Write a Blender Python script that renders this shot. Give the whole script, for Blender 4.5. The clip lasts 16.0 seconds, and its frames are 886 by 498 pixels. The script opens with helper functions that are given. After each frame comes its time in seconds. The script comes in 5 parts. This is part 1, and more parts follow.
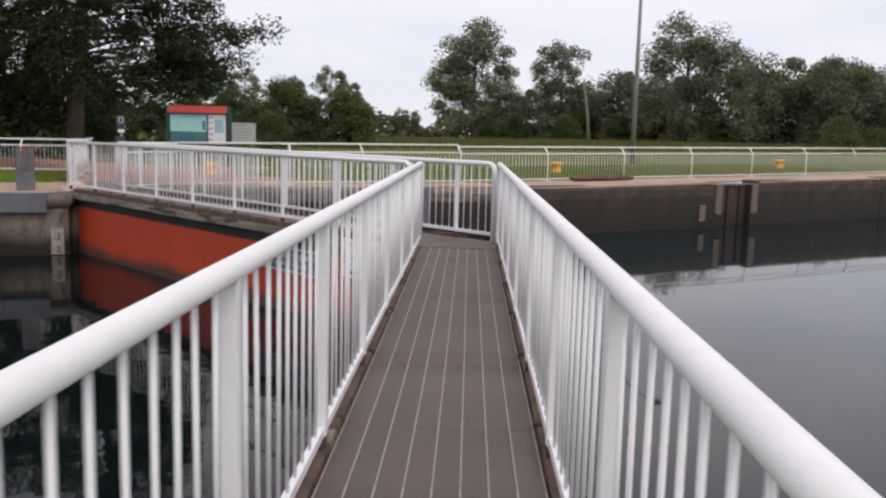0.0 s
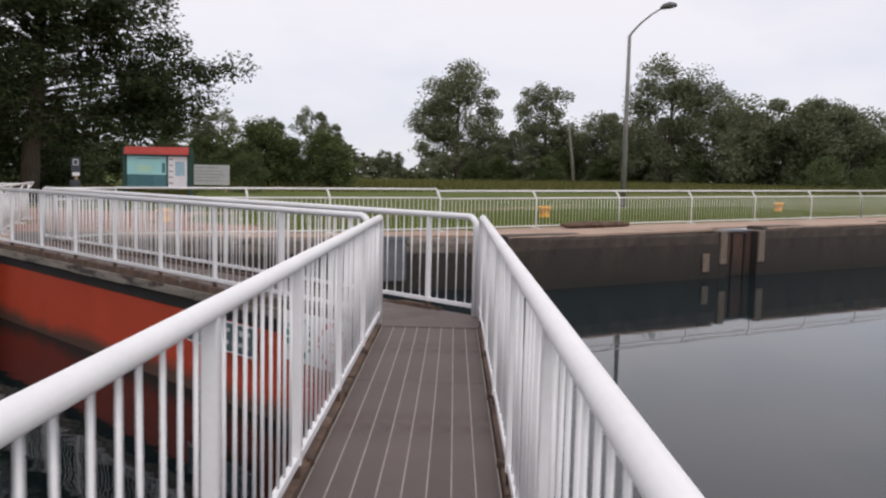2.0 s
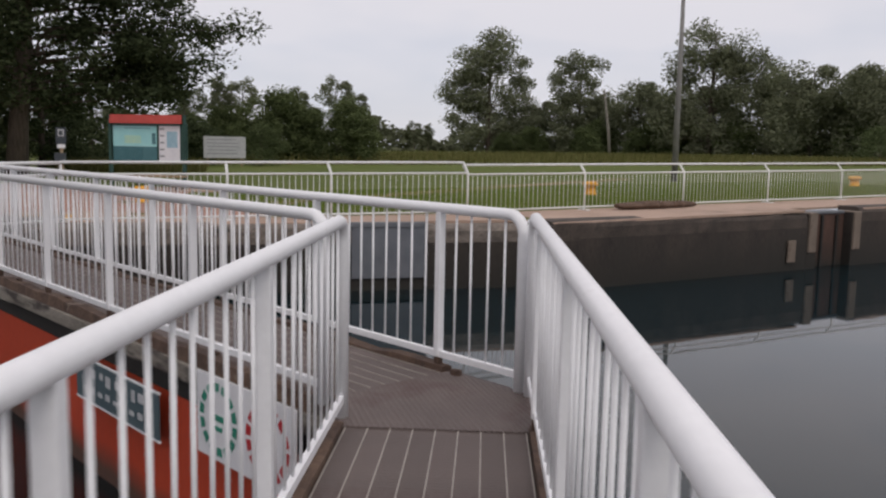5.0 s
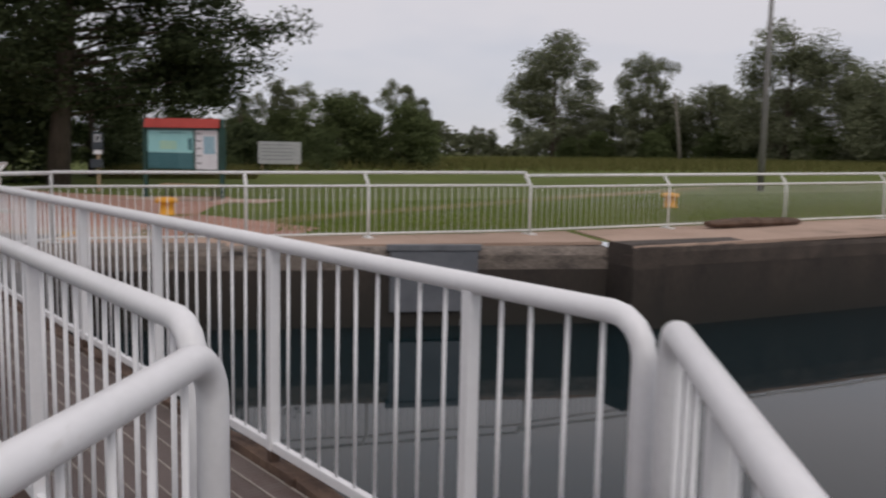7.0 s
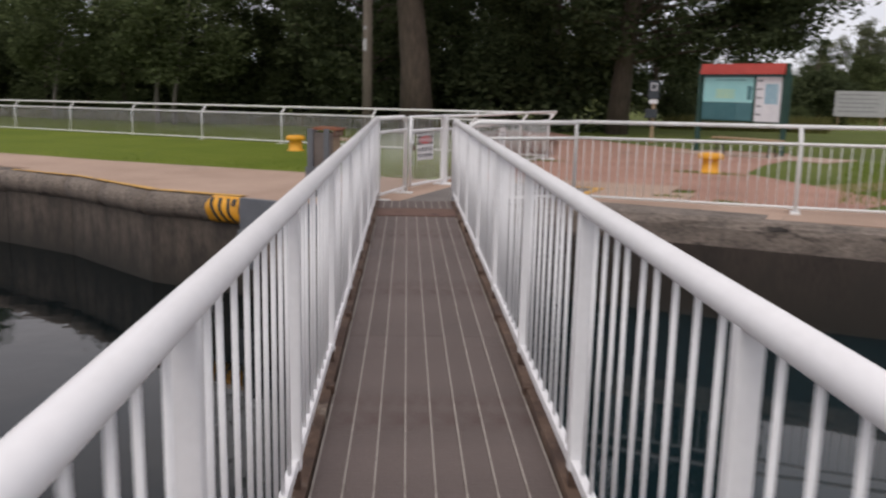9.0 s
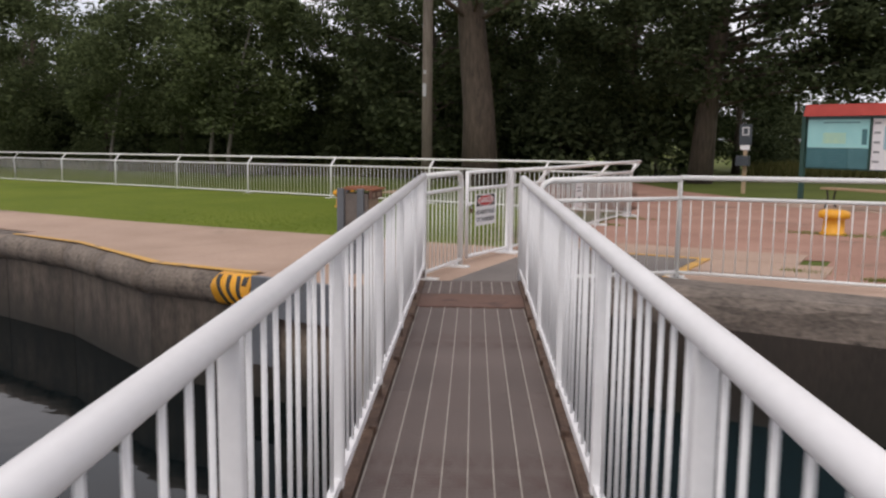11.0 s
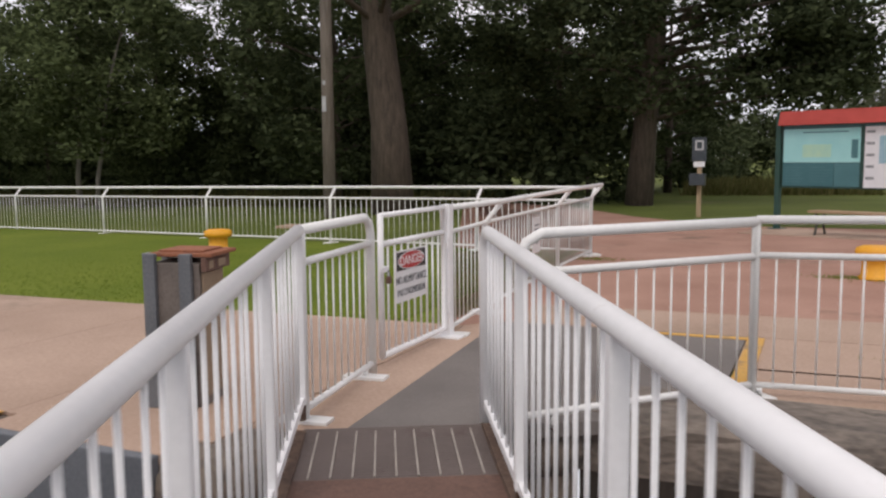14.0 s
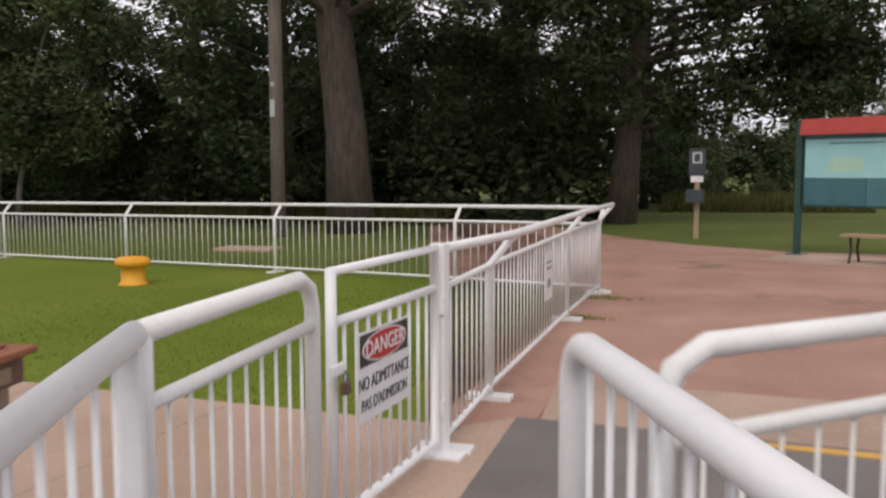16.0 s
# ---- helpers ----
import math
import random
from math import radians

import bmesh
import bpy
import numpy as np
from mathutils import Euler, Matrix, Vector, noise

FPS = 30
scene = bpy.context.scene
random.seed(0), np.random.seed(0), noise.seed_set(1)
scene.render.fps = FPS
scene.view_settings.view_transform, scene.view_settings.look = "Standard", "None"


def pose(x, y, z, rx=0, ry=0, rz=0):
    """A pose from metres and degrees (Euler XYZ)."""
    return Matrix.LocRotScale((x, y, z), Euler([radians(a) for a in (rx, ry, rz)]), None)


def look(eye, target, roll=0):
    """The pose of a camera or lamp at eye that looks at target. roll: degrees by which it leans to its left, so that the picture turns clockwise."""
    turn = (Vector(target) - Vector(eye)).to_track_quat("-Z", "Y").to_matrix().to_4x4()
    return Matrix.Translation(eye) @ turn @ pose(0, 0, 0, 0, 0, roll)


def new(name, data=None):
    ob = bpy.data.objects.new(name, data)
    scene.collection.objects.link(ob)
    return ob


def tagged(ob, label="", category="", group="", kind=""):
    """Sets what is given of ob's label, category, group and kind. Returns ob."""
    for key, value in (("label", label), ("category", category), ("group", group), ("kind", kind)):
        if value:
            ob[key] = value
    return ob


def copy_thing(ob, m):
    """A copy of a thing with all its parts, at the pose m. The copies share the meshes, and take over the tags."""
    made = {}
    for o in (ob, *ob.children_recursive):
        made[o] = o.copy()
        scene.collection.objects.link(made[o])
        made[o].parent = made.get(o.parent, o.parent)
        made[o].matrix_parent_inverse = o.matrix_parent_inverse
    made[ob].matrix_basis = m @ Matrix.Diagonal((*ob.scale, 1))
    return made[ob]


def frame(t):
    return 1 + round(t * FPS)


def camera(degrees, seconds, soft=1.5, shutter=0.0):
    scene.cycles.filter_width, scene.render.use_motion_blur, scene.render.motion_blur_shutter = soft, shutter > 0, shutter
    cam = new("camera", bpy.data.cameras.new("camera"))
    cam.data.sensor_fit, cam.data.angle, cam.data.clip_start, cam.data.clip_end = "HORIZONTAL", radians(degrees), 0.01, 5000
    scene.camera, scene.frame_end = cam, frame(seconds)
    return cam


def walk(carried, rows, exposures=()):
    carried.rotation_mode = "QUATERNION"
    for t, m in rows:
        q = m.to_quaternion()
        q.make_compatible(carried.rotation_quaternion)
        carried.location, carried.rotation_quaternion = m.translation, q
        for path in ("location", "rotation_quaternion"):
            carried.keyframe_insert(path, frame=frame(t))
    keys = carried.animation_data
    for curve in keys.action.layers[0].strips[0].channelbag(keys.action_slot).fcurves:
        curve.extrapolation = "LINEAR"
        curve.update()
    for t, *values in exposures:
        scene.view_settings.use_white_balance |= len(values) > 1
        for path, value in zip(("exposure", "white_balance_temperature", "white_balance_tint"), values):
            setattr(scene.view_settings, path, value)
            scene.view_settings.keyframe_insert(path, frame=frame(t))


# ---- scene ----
cam = camera(54.7, 16.0, soft=2.3, shutter=0.5)
PATH = [
    (0, (-3.857, -10.616, 1.407), (-3.299, -8.714, 1.143), 1.46),
    (0.5, (-3.647, -10.029, 1.404), (-3.068, -8.131, 1.159), -0.88),
    (1, (-3.462, -9.508, 1.411), (-2.923, -7.591, 1.224), 0.84),
    (1.5, (-3.256, -8.883, 1.451), (-2.604, -7.000, 1.283), 0.64),
    (2, (-2.991, -8.261, 1.451), (-2.398, -6.359, 1.283), 1.32),
    (2.5, (-2.810, -7.566, 1.452), (-2.212, -5.662, 1.320), 0.89),
    (3, (-2.558, -6.898, 1.439), (-1.969, -4.991, 1.315), 0.75),
    (3.5, (-2.364, -6.243, 1.430), (-1.819, -4.322, 1.306), 2.41),
    (3.7, (-2.308, -6.062, 1.425), (-1.737, -4.152, 1.262), 2.16),
    (5.8, (-1.426, -3.417, 1.416), (-0.937, -1.492, 1.176), 0.55),
    (6, (-1.363, -3.171, 1.421), (-0.895, -1.237, 1.223), 0.97),
    (6.5, (-1.175, -2.598, 1.451), (-0.623, -0.684, 1.270), 0.28),
    (7, (-0.973, -1.968, 1.464), (-0.594, -0.017, 1.239), 1.17),
    (7.5, (-0.868, -1.326, 1.437), (-0.725, 0.656, 1.211), 2.20),
    (8, (-0.763, -0.717, 1.415), (-1.102, 1.232, 1.126), 1.96),
    (8.5, (-0.757, -0.200, 1.405), (-1.464, 1.640, 1.073), 2.45),
    (9, (-0.853, 0.332, 1.423), (-1.699, 2.108, 1.059), 1.31),
    (9.2, (-0.933, 0.614, 1.407), (-1.843, 2.371, 1.114), 1.98),
    (11.3, (-2.150, 2.969, 1.450), (-3.145, 4.686, 1.199), 0.71),
    (11.5, (-2.304, 3.221, 1.438), (-3.245, 4.973, 1.226), 0.28),
    (12, (-2.601, 3.839, 1.436), (-3.553, 5.576, 1.162), 1.47),
    (12.5, (-2.966, 4.445, 1.447), (-3.843, 6.226, 1.206), 0.62),
    (13, (-3.279, 5.078, 1.444), (-4.185, 6.854, 1.286), 0.32),
    (13.5, (-3.590, 5.654, 1.426), (-4.491, 7.434, 1.276), 1.56),
    (14, (-3.881, 6.198, 1.428), (-4.694, 8.013, 1.217), -0.47),
    (14.5, (-4.161, 6.779, 1.438), (-5.038, 8.560, 1.200), 0.59),
    (15, (-4.487, 7.356, 1.446), (-5.247, 9.186, 1.180), 1.02),
    (15.5, (-4.750, 7.908, 1.425), (-5.501, 9.747, 1.187), -1.55),
    (16, (-5.111, 8.538, 1.421), (-5.833, 10.394, 1.239), -0.12),
]
# the clip's own exposure and white balance drift
EXPOSURES = [(0, 0.06, 6600, 11.5), (2, 0.0, 6600, 11.5), (3.5, -0.06, 6600, 11.5), (5.8, -0.36, 6650, 11.5), (7, -0.42, 6650, 11.5), (8, -0.3, 6700, 11.5), (9, -0.04, 6720, 11.8), (12, 0.06, 6780, 11.6), (16, 0.08, 6810, 11.6)]
walk(cam, [(t, look(eye, target, roll)) for t, eye, target, roll in PATH], exposures=EXPOSURES)

# ---- light: overcast evening sky ----
world = bpy.data.worlds.new("overcast_sky")
scene.world = world
world.use_nodes = True
wn, wl = world.node_tree.nodes, world.node_tree.links
wn.clear()
w_out = wn.new("ShaderNodeOutputWorld")
w_bg = wn.new("ShaderNodeBackground")
sky = wn.new("ShaderNodeTexSky")
sky.sky_type, sky.sun_disc = "NISHITA", False
sky.sun_elevation, sky.sun_rotation = radians(50), radians(172)
tc = wn.new("ShaderNodeTexCoord")
mp = wn.new("ShaderNodeMapping")
mp.inputs["Scale"].default_value = (1.0, 1.0, 3.2)
nz = wn.new("ShaderNodeTexNoise")
nz.inputs["Scale"].default_value, nz.inputs["Detail"].default_value = 1.7, 4.0
rp = wn.new("ShaderNodeValToRGB")
rp.color_ramp.elements[0].position, rp.color_ramp.elements[1].position = 0.40, 0.60
rp.color_ramp.elements[0].color, rp.color_ramp.elements[1].color = (5.7, 6.2, 7.2, 1), (9.55, 8.95, 9.05, 1)
mx = wn.new("ShaderNodeMixRGB")
mx.inputs[0].default_value = 0.93
wl.new(tc.outputs["Generated"], mp.inputs["Vector"])
wl.new(mp.outputs["Vector"], nz.inputs["Vector"])
wl.new(nz.outputs["Fac"], rp.inputs["Fac"])
sep = wn.new("ShaderNodeSeparateXYZ")
wl.new(tc.outputs["Generated"], sep.inputs[0])
rz = wn.new("ShaderNodeValToRGB")
rz.color_ramp.elements[0].position, rz.color_ramp.elements[1].position = 0.0, 0.34
rz.color_ramp.elements[0].color, rz.color_ramp.elements[1].color = (6.9, 7.2, 7.9, 1), (8.9, 8.45, 8.9, 1)
el = rz.color_ramp.elements.new(0.11)
el.color = (5.6, 6.4, 7.9, 1)
wl.new(sep.outputs["Z"], rz.inputs["Fac"])
cl = wn.new("ShaderNodeMixRGB")
cl.inputs[0].default_value = 0.55
wl.new(rz.outputs["Color"], cl.inputs[1])
wl.new(rp.outputs["Color"], cl.inputs[2])
wl.new(sky.outputs["Color"], mx.inputs[1])
wl.new(cl.outputs["Color"], mx.inputs[2])
wl.new(mx.outputs["Color"], w_bg.inputs["Color"])
w_bg.inputs["Strength"].default_value = 0.112
wl.new(w_bg.outputs["Background"], w_out.inputs["Surface"])
sun = new("sun", bpy.data.lights.new("sun", "SUN"))
sun.data.energy, sun.data.angle, sun.data.color = 0.9, radians(25), (1.0, 0.96, 0.9)
sun.matrix_world = look((6, -40, 50), (0, 0, 0))


# ---- materials ----
def material(name, a, b, scale=4.0, rough=0.7, metal=0.0, bump=0.2, fine=60.0, spec=0.5, stain=None, stain_at=0.6, stain_scale=0.8, rand=0.0, stretch=(1, 1, 1), space="Object"):
    m = bpy.data.materials.new(name)
    m.use_nodes = True
    n, l = m.node_tree.nodes, m.node_tree.links
    p = n["Principled BSDF"]
    p.inputs["Metallic"].default_value = metal
    p.inputs["Specular IOR Level"].default_value = spec
    c = n.new("ShaderNodeTexCoord")
    mp = n.new("ShaderNodeMapping")
    mp.inputs["Scale"].default_value = stretch
    l.new(c.outputs[space], mp.inputs["Vector"])
    n1, n2 = n.new("ShaderNodeTexNoise"), n.new("ShaderNodeTexNoise")
    n1.inputs["Scale"].default_value, n1.inputs["Detail"].default_value = scale, 6
    n2.inputs["Scale"].default_value, n2.inputs["Detail"].default_value = fine, 4
    l.new(mp.outputs["Vector"], n1.inputs["Vector"])
    l.new(mp.outputs["Vector"], n2.inputs["Vector"])
    half = n.new("ShaderNodeMath")
    half.operation = "MULTIPLY_ADD"
    half.inputs[1].default_value, half.inputs[2].default_value = 0.4, 0.0
    l.new(n2.outputs["Fac"], half.inputs[0])
    addn = n.new("ShaderNodeMath")
    addn.operation = "MULTIPLY_ADD"
    addn.inputs[1].default_value = 0.6
    l.new(n1.outputs["Fac"], addn.inputs[0])
    l.new(half.outputs[0], addn.inputs[2])
    r = n.new("ShaderNodeValToRGB")
    r.color_ramp.elements[0].position, r.color_ramp.elements[1].position = 0.36, 0.64
    r.color_ramp.elements[0].color, r.color_ramp.elements[1].color = (*a, 1), (*b, 1)
    l.new(addn.outputs[0], r.inputs["Fac"])
    out = r.outputs["Color"]
    if stain:
        n3 = n.new("ShaderNodeTexNoise")
        n3.inputs["Scale"].default_value, n3.inputs["Detail"].default_value, n3.inputs["Roughness"].default_value = stain_scale, 8, 0.65
        l.new(mp.outputs["Vector"], n3.inputs["Vector"])
        r3 = n.new("ShaderNodeValToRGB")
        r3.color_ramp.elements[0].position, r3.color_ramp.elements[1].position = stain_at, stain_at + 0.1
        l.new(n3.outputs["Fac"], r3.inputs["Fac"])
        mm = n.new("ShaderNodeMixRGB")
        mm.inputs[2].default_value = (*stain, 1)
        l.new(r3.outputs["Color"], mm.inputs[0])
        l.new(out, mm.inputs[1])
        out = mm.outputs["Color"]
    if rand:
        oi, hs = n.new("ShaderNodeObjectInfo"), n.new("ShaderNodeHueSaturation")
        mr = n.new("ShaderNodeMapRange")
        mr.inputs["To Min"].default_value, mr.inputs["To Max"].default_value = 1 - rand, 1 + rand
        l.new(oi.outputs["Random"], mr.inputs["Value"])
        l.new(mr.outputs["Result"], hs.inputs["Value"])
        l.new(out, hs.inputs["Color"])
        out = hs.outputs["Color"]
    l.new(out, p.inputs["Base Color"])
    rr = n.new("ShaderNodeMapRange")
    rr.inputs["To Min"].default_value, rr.inputs["To Max"].default_value = max(0.02, rough - 0.1), min(1, rough + 0.1)
    l.new(n1.outputs["Fac"], rr.inputs["Value"])
    l.new(rr.outputs["Result"], p.inputs["Roughness"])
    bp = n.new("ShaderNodeBump")
    bp.inputs["Strength"].default_value, bp.inputs["Distance"].default_value = bump, 0.02
    l.new(addn.outputs[0], bp.inputs["Height"])
    l.new(bp.outputs["Normal"], p.inputs["Normal"])
    return m


def leaf_material(name, dark, light, rand=0.25):
    m = bpy.data.materials.new(name)
    m.use_nodes = True
    n, l = m.node_tree.nodes, m.node_tree.links
    n.remove(n["Principled BSDF"])
    g, oi = n.new("ShaderNodeNewGeometry"), n.new("ShaderNodeObjectInfo")
    r = n.new("ShaderNodeValToRGB")
    r.color_ramp.elements[0].color, r.color_ramp.elements[1].color = (*dark, 1), (*light, 1)
    l.new(g.outputs["Random Per Island"], r.inputs["Fac"])
    hs, mr = n.new("ShaderNodeHueSaturation"), n.new("ShaderNodeMapRange")
    mr.inputs["To Min"].default_value, mr.inputs["To Max"].default_value = 1 - rand, 1 + rand
    l.new(oi.outputs["Random"], mr.inputs["Value"])
    l.new(mr.outputs["Result"], hs.inputs["Value"])
    l.new(r.outputs["Color"], hs.inputs["Color"])
    d, t, mix = n.new("ShaderNodeBsdfDiffuse"), n.new("ShaderNodeBsdfTranslucent"), n.new("ShaderNodeMixShader")
    mix.inputs[0].default_value = 0.25
    l.new(hs.outputs["Color"], d.inputs["Color"])
    l.new(hs.outputs["Color"], t.inputs["Color"])
    l.new(d.outputs[0], mix.inputs[1])
    l.new(t.outputs[0], mix.inputs[2])
    l.new(mix.outputs[0], n["Material Output"].inputs["Surface"])
    return m


def water_material(name, colour, wave, size, gloss=0.5):
    m = bpy.data.materials.new(name)
    m.use_nodes = True
    n, l = m.node_tree.nodes, m.node_tree.links
    p = n["Principled BSDF"]
    p.inputs["Base Color"].default_value = (*colour, 1)
    p.inputs["Roughness"].default_value = 0.03
    p.inputs["IOR"].default_value = 1.33
    p.inputs["Specular IOR Level"].default_value = gloss
    c = n.new("ShaderNodeTexCoord")
    n1, n2 = n.new("ShaderNodeTexNoise"), n.new("ShaderNodeTexNoise")
    n1.inputs["Scale"].default_value, n1.inputs["Detail"].default_value = size, 3
    n2.inputs["Scale"].default_value, n2.inputs["Detail"].default_value = size * 0.17, 2
    l.new(c.outputs["Object"], n1.inputs["Vector"])
    l.new(c.outputs["Object"], n2.inputs["Vector"])
    mu = n.new("ShaderNodeMath")
    mu.operation = "MULTIPLY"
    l.new(n1.outputs["Fac"], mu.inputs[0])
    l.new(n2.outputs["Fac"], mu.inputs[1])
    bp = n.new("ShaderNodeBump")
    bp.inputs["Strength"].default_value, bp.inputs["Distance"].default_value = wave, 0.1
    l.new(mu.outputs[0], bp.inputs["Height"])
    l.new(bp.outputs["Normal"], p.inputs["Normal"])
    return m


def wall_material(name, wet_z):
    """Old lock concrete: streaked, with a dark algae band near the waterline."""
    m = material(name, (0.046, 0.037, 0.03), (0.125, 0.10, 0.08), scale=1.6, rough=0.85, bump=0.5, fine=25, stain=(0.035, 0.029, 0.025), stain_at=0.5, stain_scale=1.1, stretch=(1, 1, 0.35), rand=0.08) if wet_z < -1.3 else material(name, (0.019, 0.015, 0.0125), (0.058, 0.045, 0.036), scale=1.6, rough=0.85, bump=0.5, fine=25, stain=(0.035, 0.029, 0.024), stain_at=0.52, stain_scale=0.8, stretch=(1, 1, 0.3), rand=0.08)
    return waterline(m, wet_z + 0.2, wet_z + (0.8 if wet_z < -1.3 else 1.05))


def waterline(m, low, high, wet=(0.022, 0.02, 0.016)):
    """Adds a dark band of wet algae between the two heights and below."""
    n, l = m.node_tree.nodes, m.node_tree.links
    p = n["Principled BSDF"]
    src = p.inputs["Base Color"].links[0].from_socket
    c, sx = n.new("ShaderNodeNewGeometry"), n.new("ShaderNodeSeparateXYZ")
    l.new(c.outputs["Position"], sx.inputs[0])
    nn = n.new("ShaderNodeTexNoise")
    nn.inputs["Scale"].default_value = 1.2
    l.new(c.outputs["Position"], nn.inputs["Vector"])
    ad = n.new("ShaderNodeMath")
    ad.operation = "MULTIPLY_ADD"
    ad.inputs[1].default_value = 0.35
    l.new(nn.outputs["Fac"], ad.inputs[0])
    l.new(sx.outputs["Z"], ad.inputs[2])
    mr = n.new("ShaderNodeMapRange")
    mr.inputs["From Min"].default_value, mr.inputs["From Max"].default_value = low, high
    mr.inputs["To Min"].default_value, mr.inputs["To Max"].default_value = 1, 0
    l.new(ad.outputs[0], mr.inputs["Value"])
    mm = n.new("ShaderNodeMixRGB")
    mm.inputs[2].default_value = (*wet, 1)
    l.new(mr.outputs["Result"], mm.inputs[0])
    l.new(src, mm.inputs[1])
    l.new(mm.outputs["Color"], p.inputs["Base Color"])
    return m


WHITE = material("white_rail_paint", (0.79, 0.79, 0.80), (0.86, 0.86, 0.87), scale=3, rough=0.38, bump=0.06, fine=40, stain=(0.60, 0.58, 0.56), stain_at=0.66, stain_scale=6)
WHITE_FENCE = material("white_fence_paint", (0.71, 0.71, 0.70), (0.81, 0.81, 0.80), scale=3, rough=0.45, bump=0.08, fine=40, stain=(0.50, 0.47, 0.42), stain_at=0.66, stain_scale=4)
DECK = material("deck_boards", (0.096, 0.074, 0.067), (0.15, 0.117, 0.107), scale=2.2, rough=0.72, bump=0.35, fine=90, stain=(0.085, 0.053, 0.046), stain_at=0.53, stain_scale=1.3, rand=0.10)
def cross_grooves(m, per_metre, depth):
    """Adds fine anti-slip grooves across the boards to a material's relief."""
    n, l = m.node_tree.nodes, m.node_tree.links
    p = n["Principled BSDF"]
    old = p.inputs["Normal"].links[0].from_socket
    c, wv, bp = n.new("ShaderNodeTexCoord"), n.new("ShaderNodeTexWave"), n.new("ShaderNodeBump")
    wv.bands_direction = "X"
    wv.inputs["Scale"].default_value = per_metre / 3.1416 * 0.5
    bp.inputs["Strength"].default_value, bp.inputs["Distance"].default_value = depth, 0.006
    l.new(c.outputs["Object"], wv.inputs["Vector"])
    l.new(wv.outputs["Fac"], bp.inputs["Height"])
    l.new(old, bp.inputs["Normal"])
    l.new(bp.outputs["Normal"], p.inputs["Normal"])
    return m


cross_grooves(DECK, 62, 0.5)
RIB = material("deck_rib", (0.24, 0.215, 0.19), (0.38, 0.34, 0.30), scale=5, rough=0.6, bump=0.2, stain=(0.16, 0.135, 0.115), stain_at=0.56, stain_scale=3)
LIDRUST = material("orange_rust", (0.20, 0.068, 0.032), (0.34, 0.135, 0.075), scale=4, rough=0.85, bump=0.5, fine=40, stain=(0.10, 0.045, 0.03), stain_at=0.54, stain_scale=4)
RUST = material("rusty_plate", (0.095, 0.052, 0.040), (0.175, 0.098, 0.074), scale=3, rough=0.8, bump=0.4, fine=50, stain=(0.09, 0.05, 0.04), stain_at=0.55, stain_scale=3)
CURB = material("rusty_timber_curb", (0.055, 0.032, 0.024), (0.15, 0.095, 0.065), scale=5, rough=0.9, bump=0.7, fine=30, stain=(0.30, 0.25, 0.20), stain_at=0.62, stain_scale=3)
FASCIA = material("weathered_fascia", (0.13, 0.115, 0.095), (0.29, 0.26, 0.22), scale=2.5, rough=0.9, bump=0.7, fine=30, stain=(0.05, 0.04, 0.035), stain_at=0.52, stain_scale=2.2, stretch=(0.5, 0.5, 3))
DARK = material("near_black_timber", (0.010, 0.009, 0.008), (0.028, 0.024, 0.02), scale=3, rough=0.8, bump=0.5)
ORANGE = waterline(material("orange_gate_paint", (0.40, 0.043, 0.015), (0.50, 0.060, 0.021), scale=1.2, rough=0.55, bump=0.12, fine=25, stain=(0.24, 0.036, 0.018), stain_at=0.66, stain_scale=0.9, stretch=(1, 1, 0.5)), -1.14, -0.92, (0.085, 0.042, 0.028))
CONCRETE = material("tan_concrete", (0.34, 0.235, 0.175), (0.47, 0.34, 0.265), scale=0.7, rough=0.9, bump=0.25, fine=40, stain=(0.24, 0.18, 0.135), stain_at=0.58, stain_scale=0.45, rand=0.05)
COPING = material("coping_concrete", (0.09, 0.074, 0.062), (0.25, 0.205, 0.168), scale=1.9, rough=0.9, bump=0.8, fine=30, stain=(0.05, 0.041, 0.035), stain_at=0.52, stain_scale=1.7, rand=0.06)
WALL_L = wall_material("lock_wall_concrete", -1.40)
QUOIN = waterline(material("pale_quoin_concrete", (0.13, 0.105, 0.085), (0.30, 0.245, 0.195), scale=1.3, rough=0.9, bump=0.6, fine=22, stain=(0.05, 0.042, 0.036), stain_at=0.55, stain_scale=1.2, stretch=(1, 1, 0.5)), -1.0, -0.62)
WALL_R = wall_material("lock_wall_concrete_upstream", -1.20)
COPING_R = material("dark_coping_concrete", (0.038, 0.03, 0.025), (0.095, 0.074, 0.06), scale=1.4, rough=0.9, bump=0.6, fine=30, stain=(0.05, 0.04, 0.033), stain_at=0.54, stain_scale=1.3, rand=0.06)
COPING_N = material("chipped_nose_concrete", (0.085, 0.072, 0.062), (0.27, 0.225, 0.19), scale=2.6, rough=0.9, bump=0.9, fine=22, stain=(0.03, 0.026, 0.023), stain_at=0.57, stain_scale=2.6, stretch=(0.6, 1, 1.6), rand=0.06)
BAYBACK = waterline(material("rust_stained_concrete", (0.055, 0.028, 0.02), (0.115, 0.062, 0.045), scale=1.8, rough=0.9, bump=0.5, stain=(0.03, 0.02, 0.016), stain_at=0.55, stain_scale=1.4, stretch=(1, 1, 0.3)), -1.0, -0.3)
JAMB = material("pale_jamb_concrete", (0.13, 0.102, 0.08), (0.24, 0.19, 0.15), scale=2, rough=0.9, bump=0.5, stain=(0.12, 0.09, 0.07), stain_at=0.55, stain_scale=2)
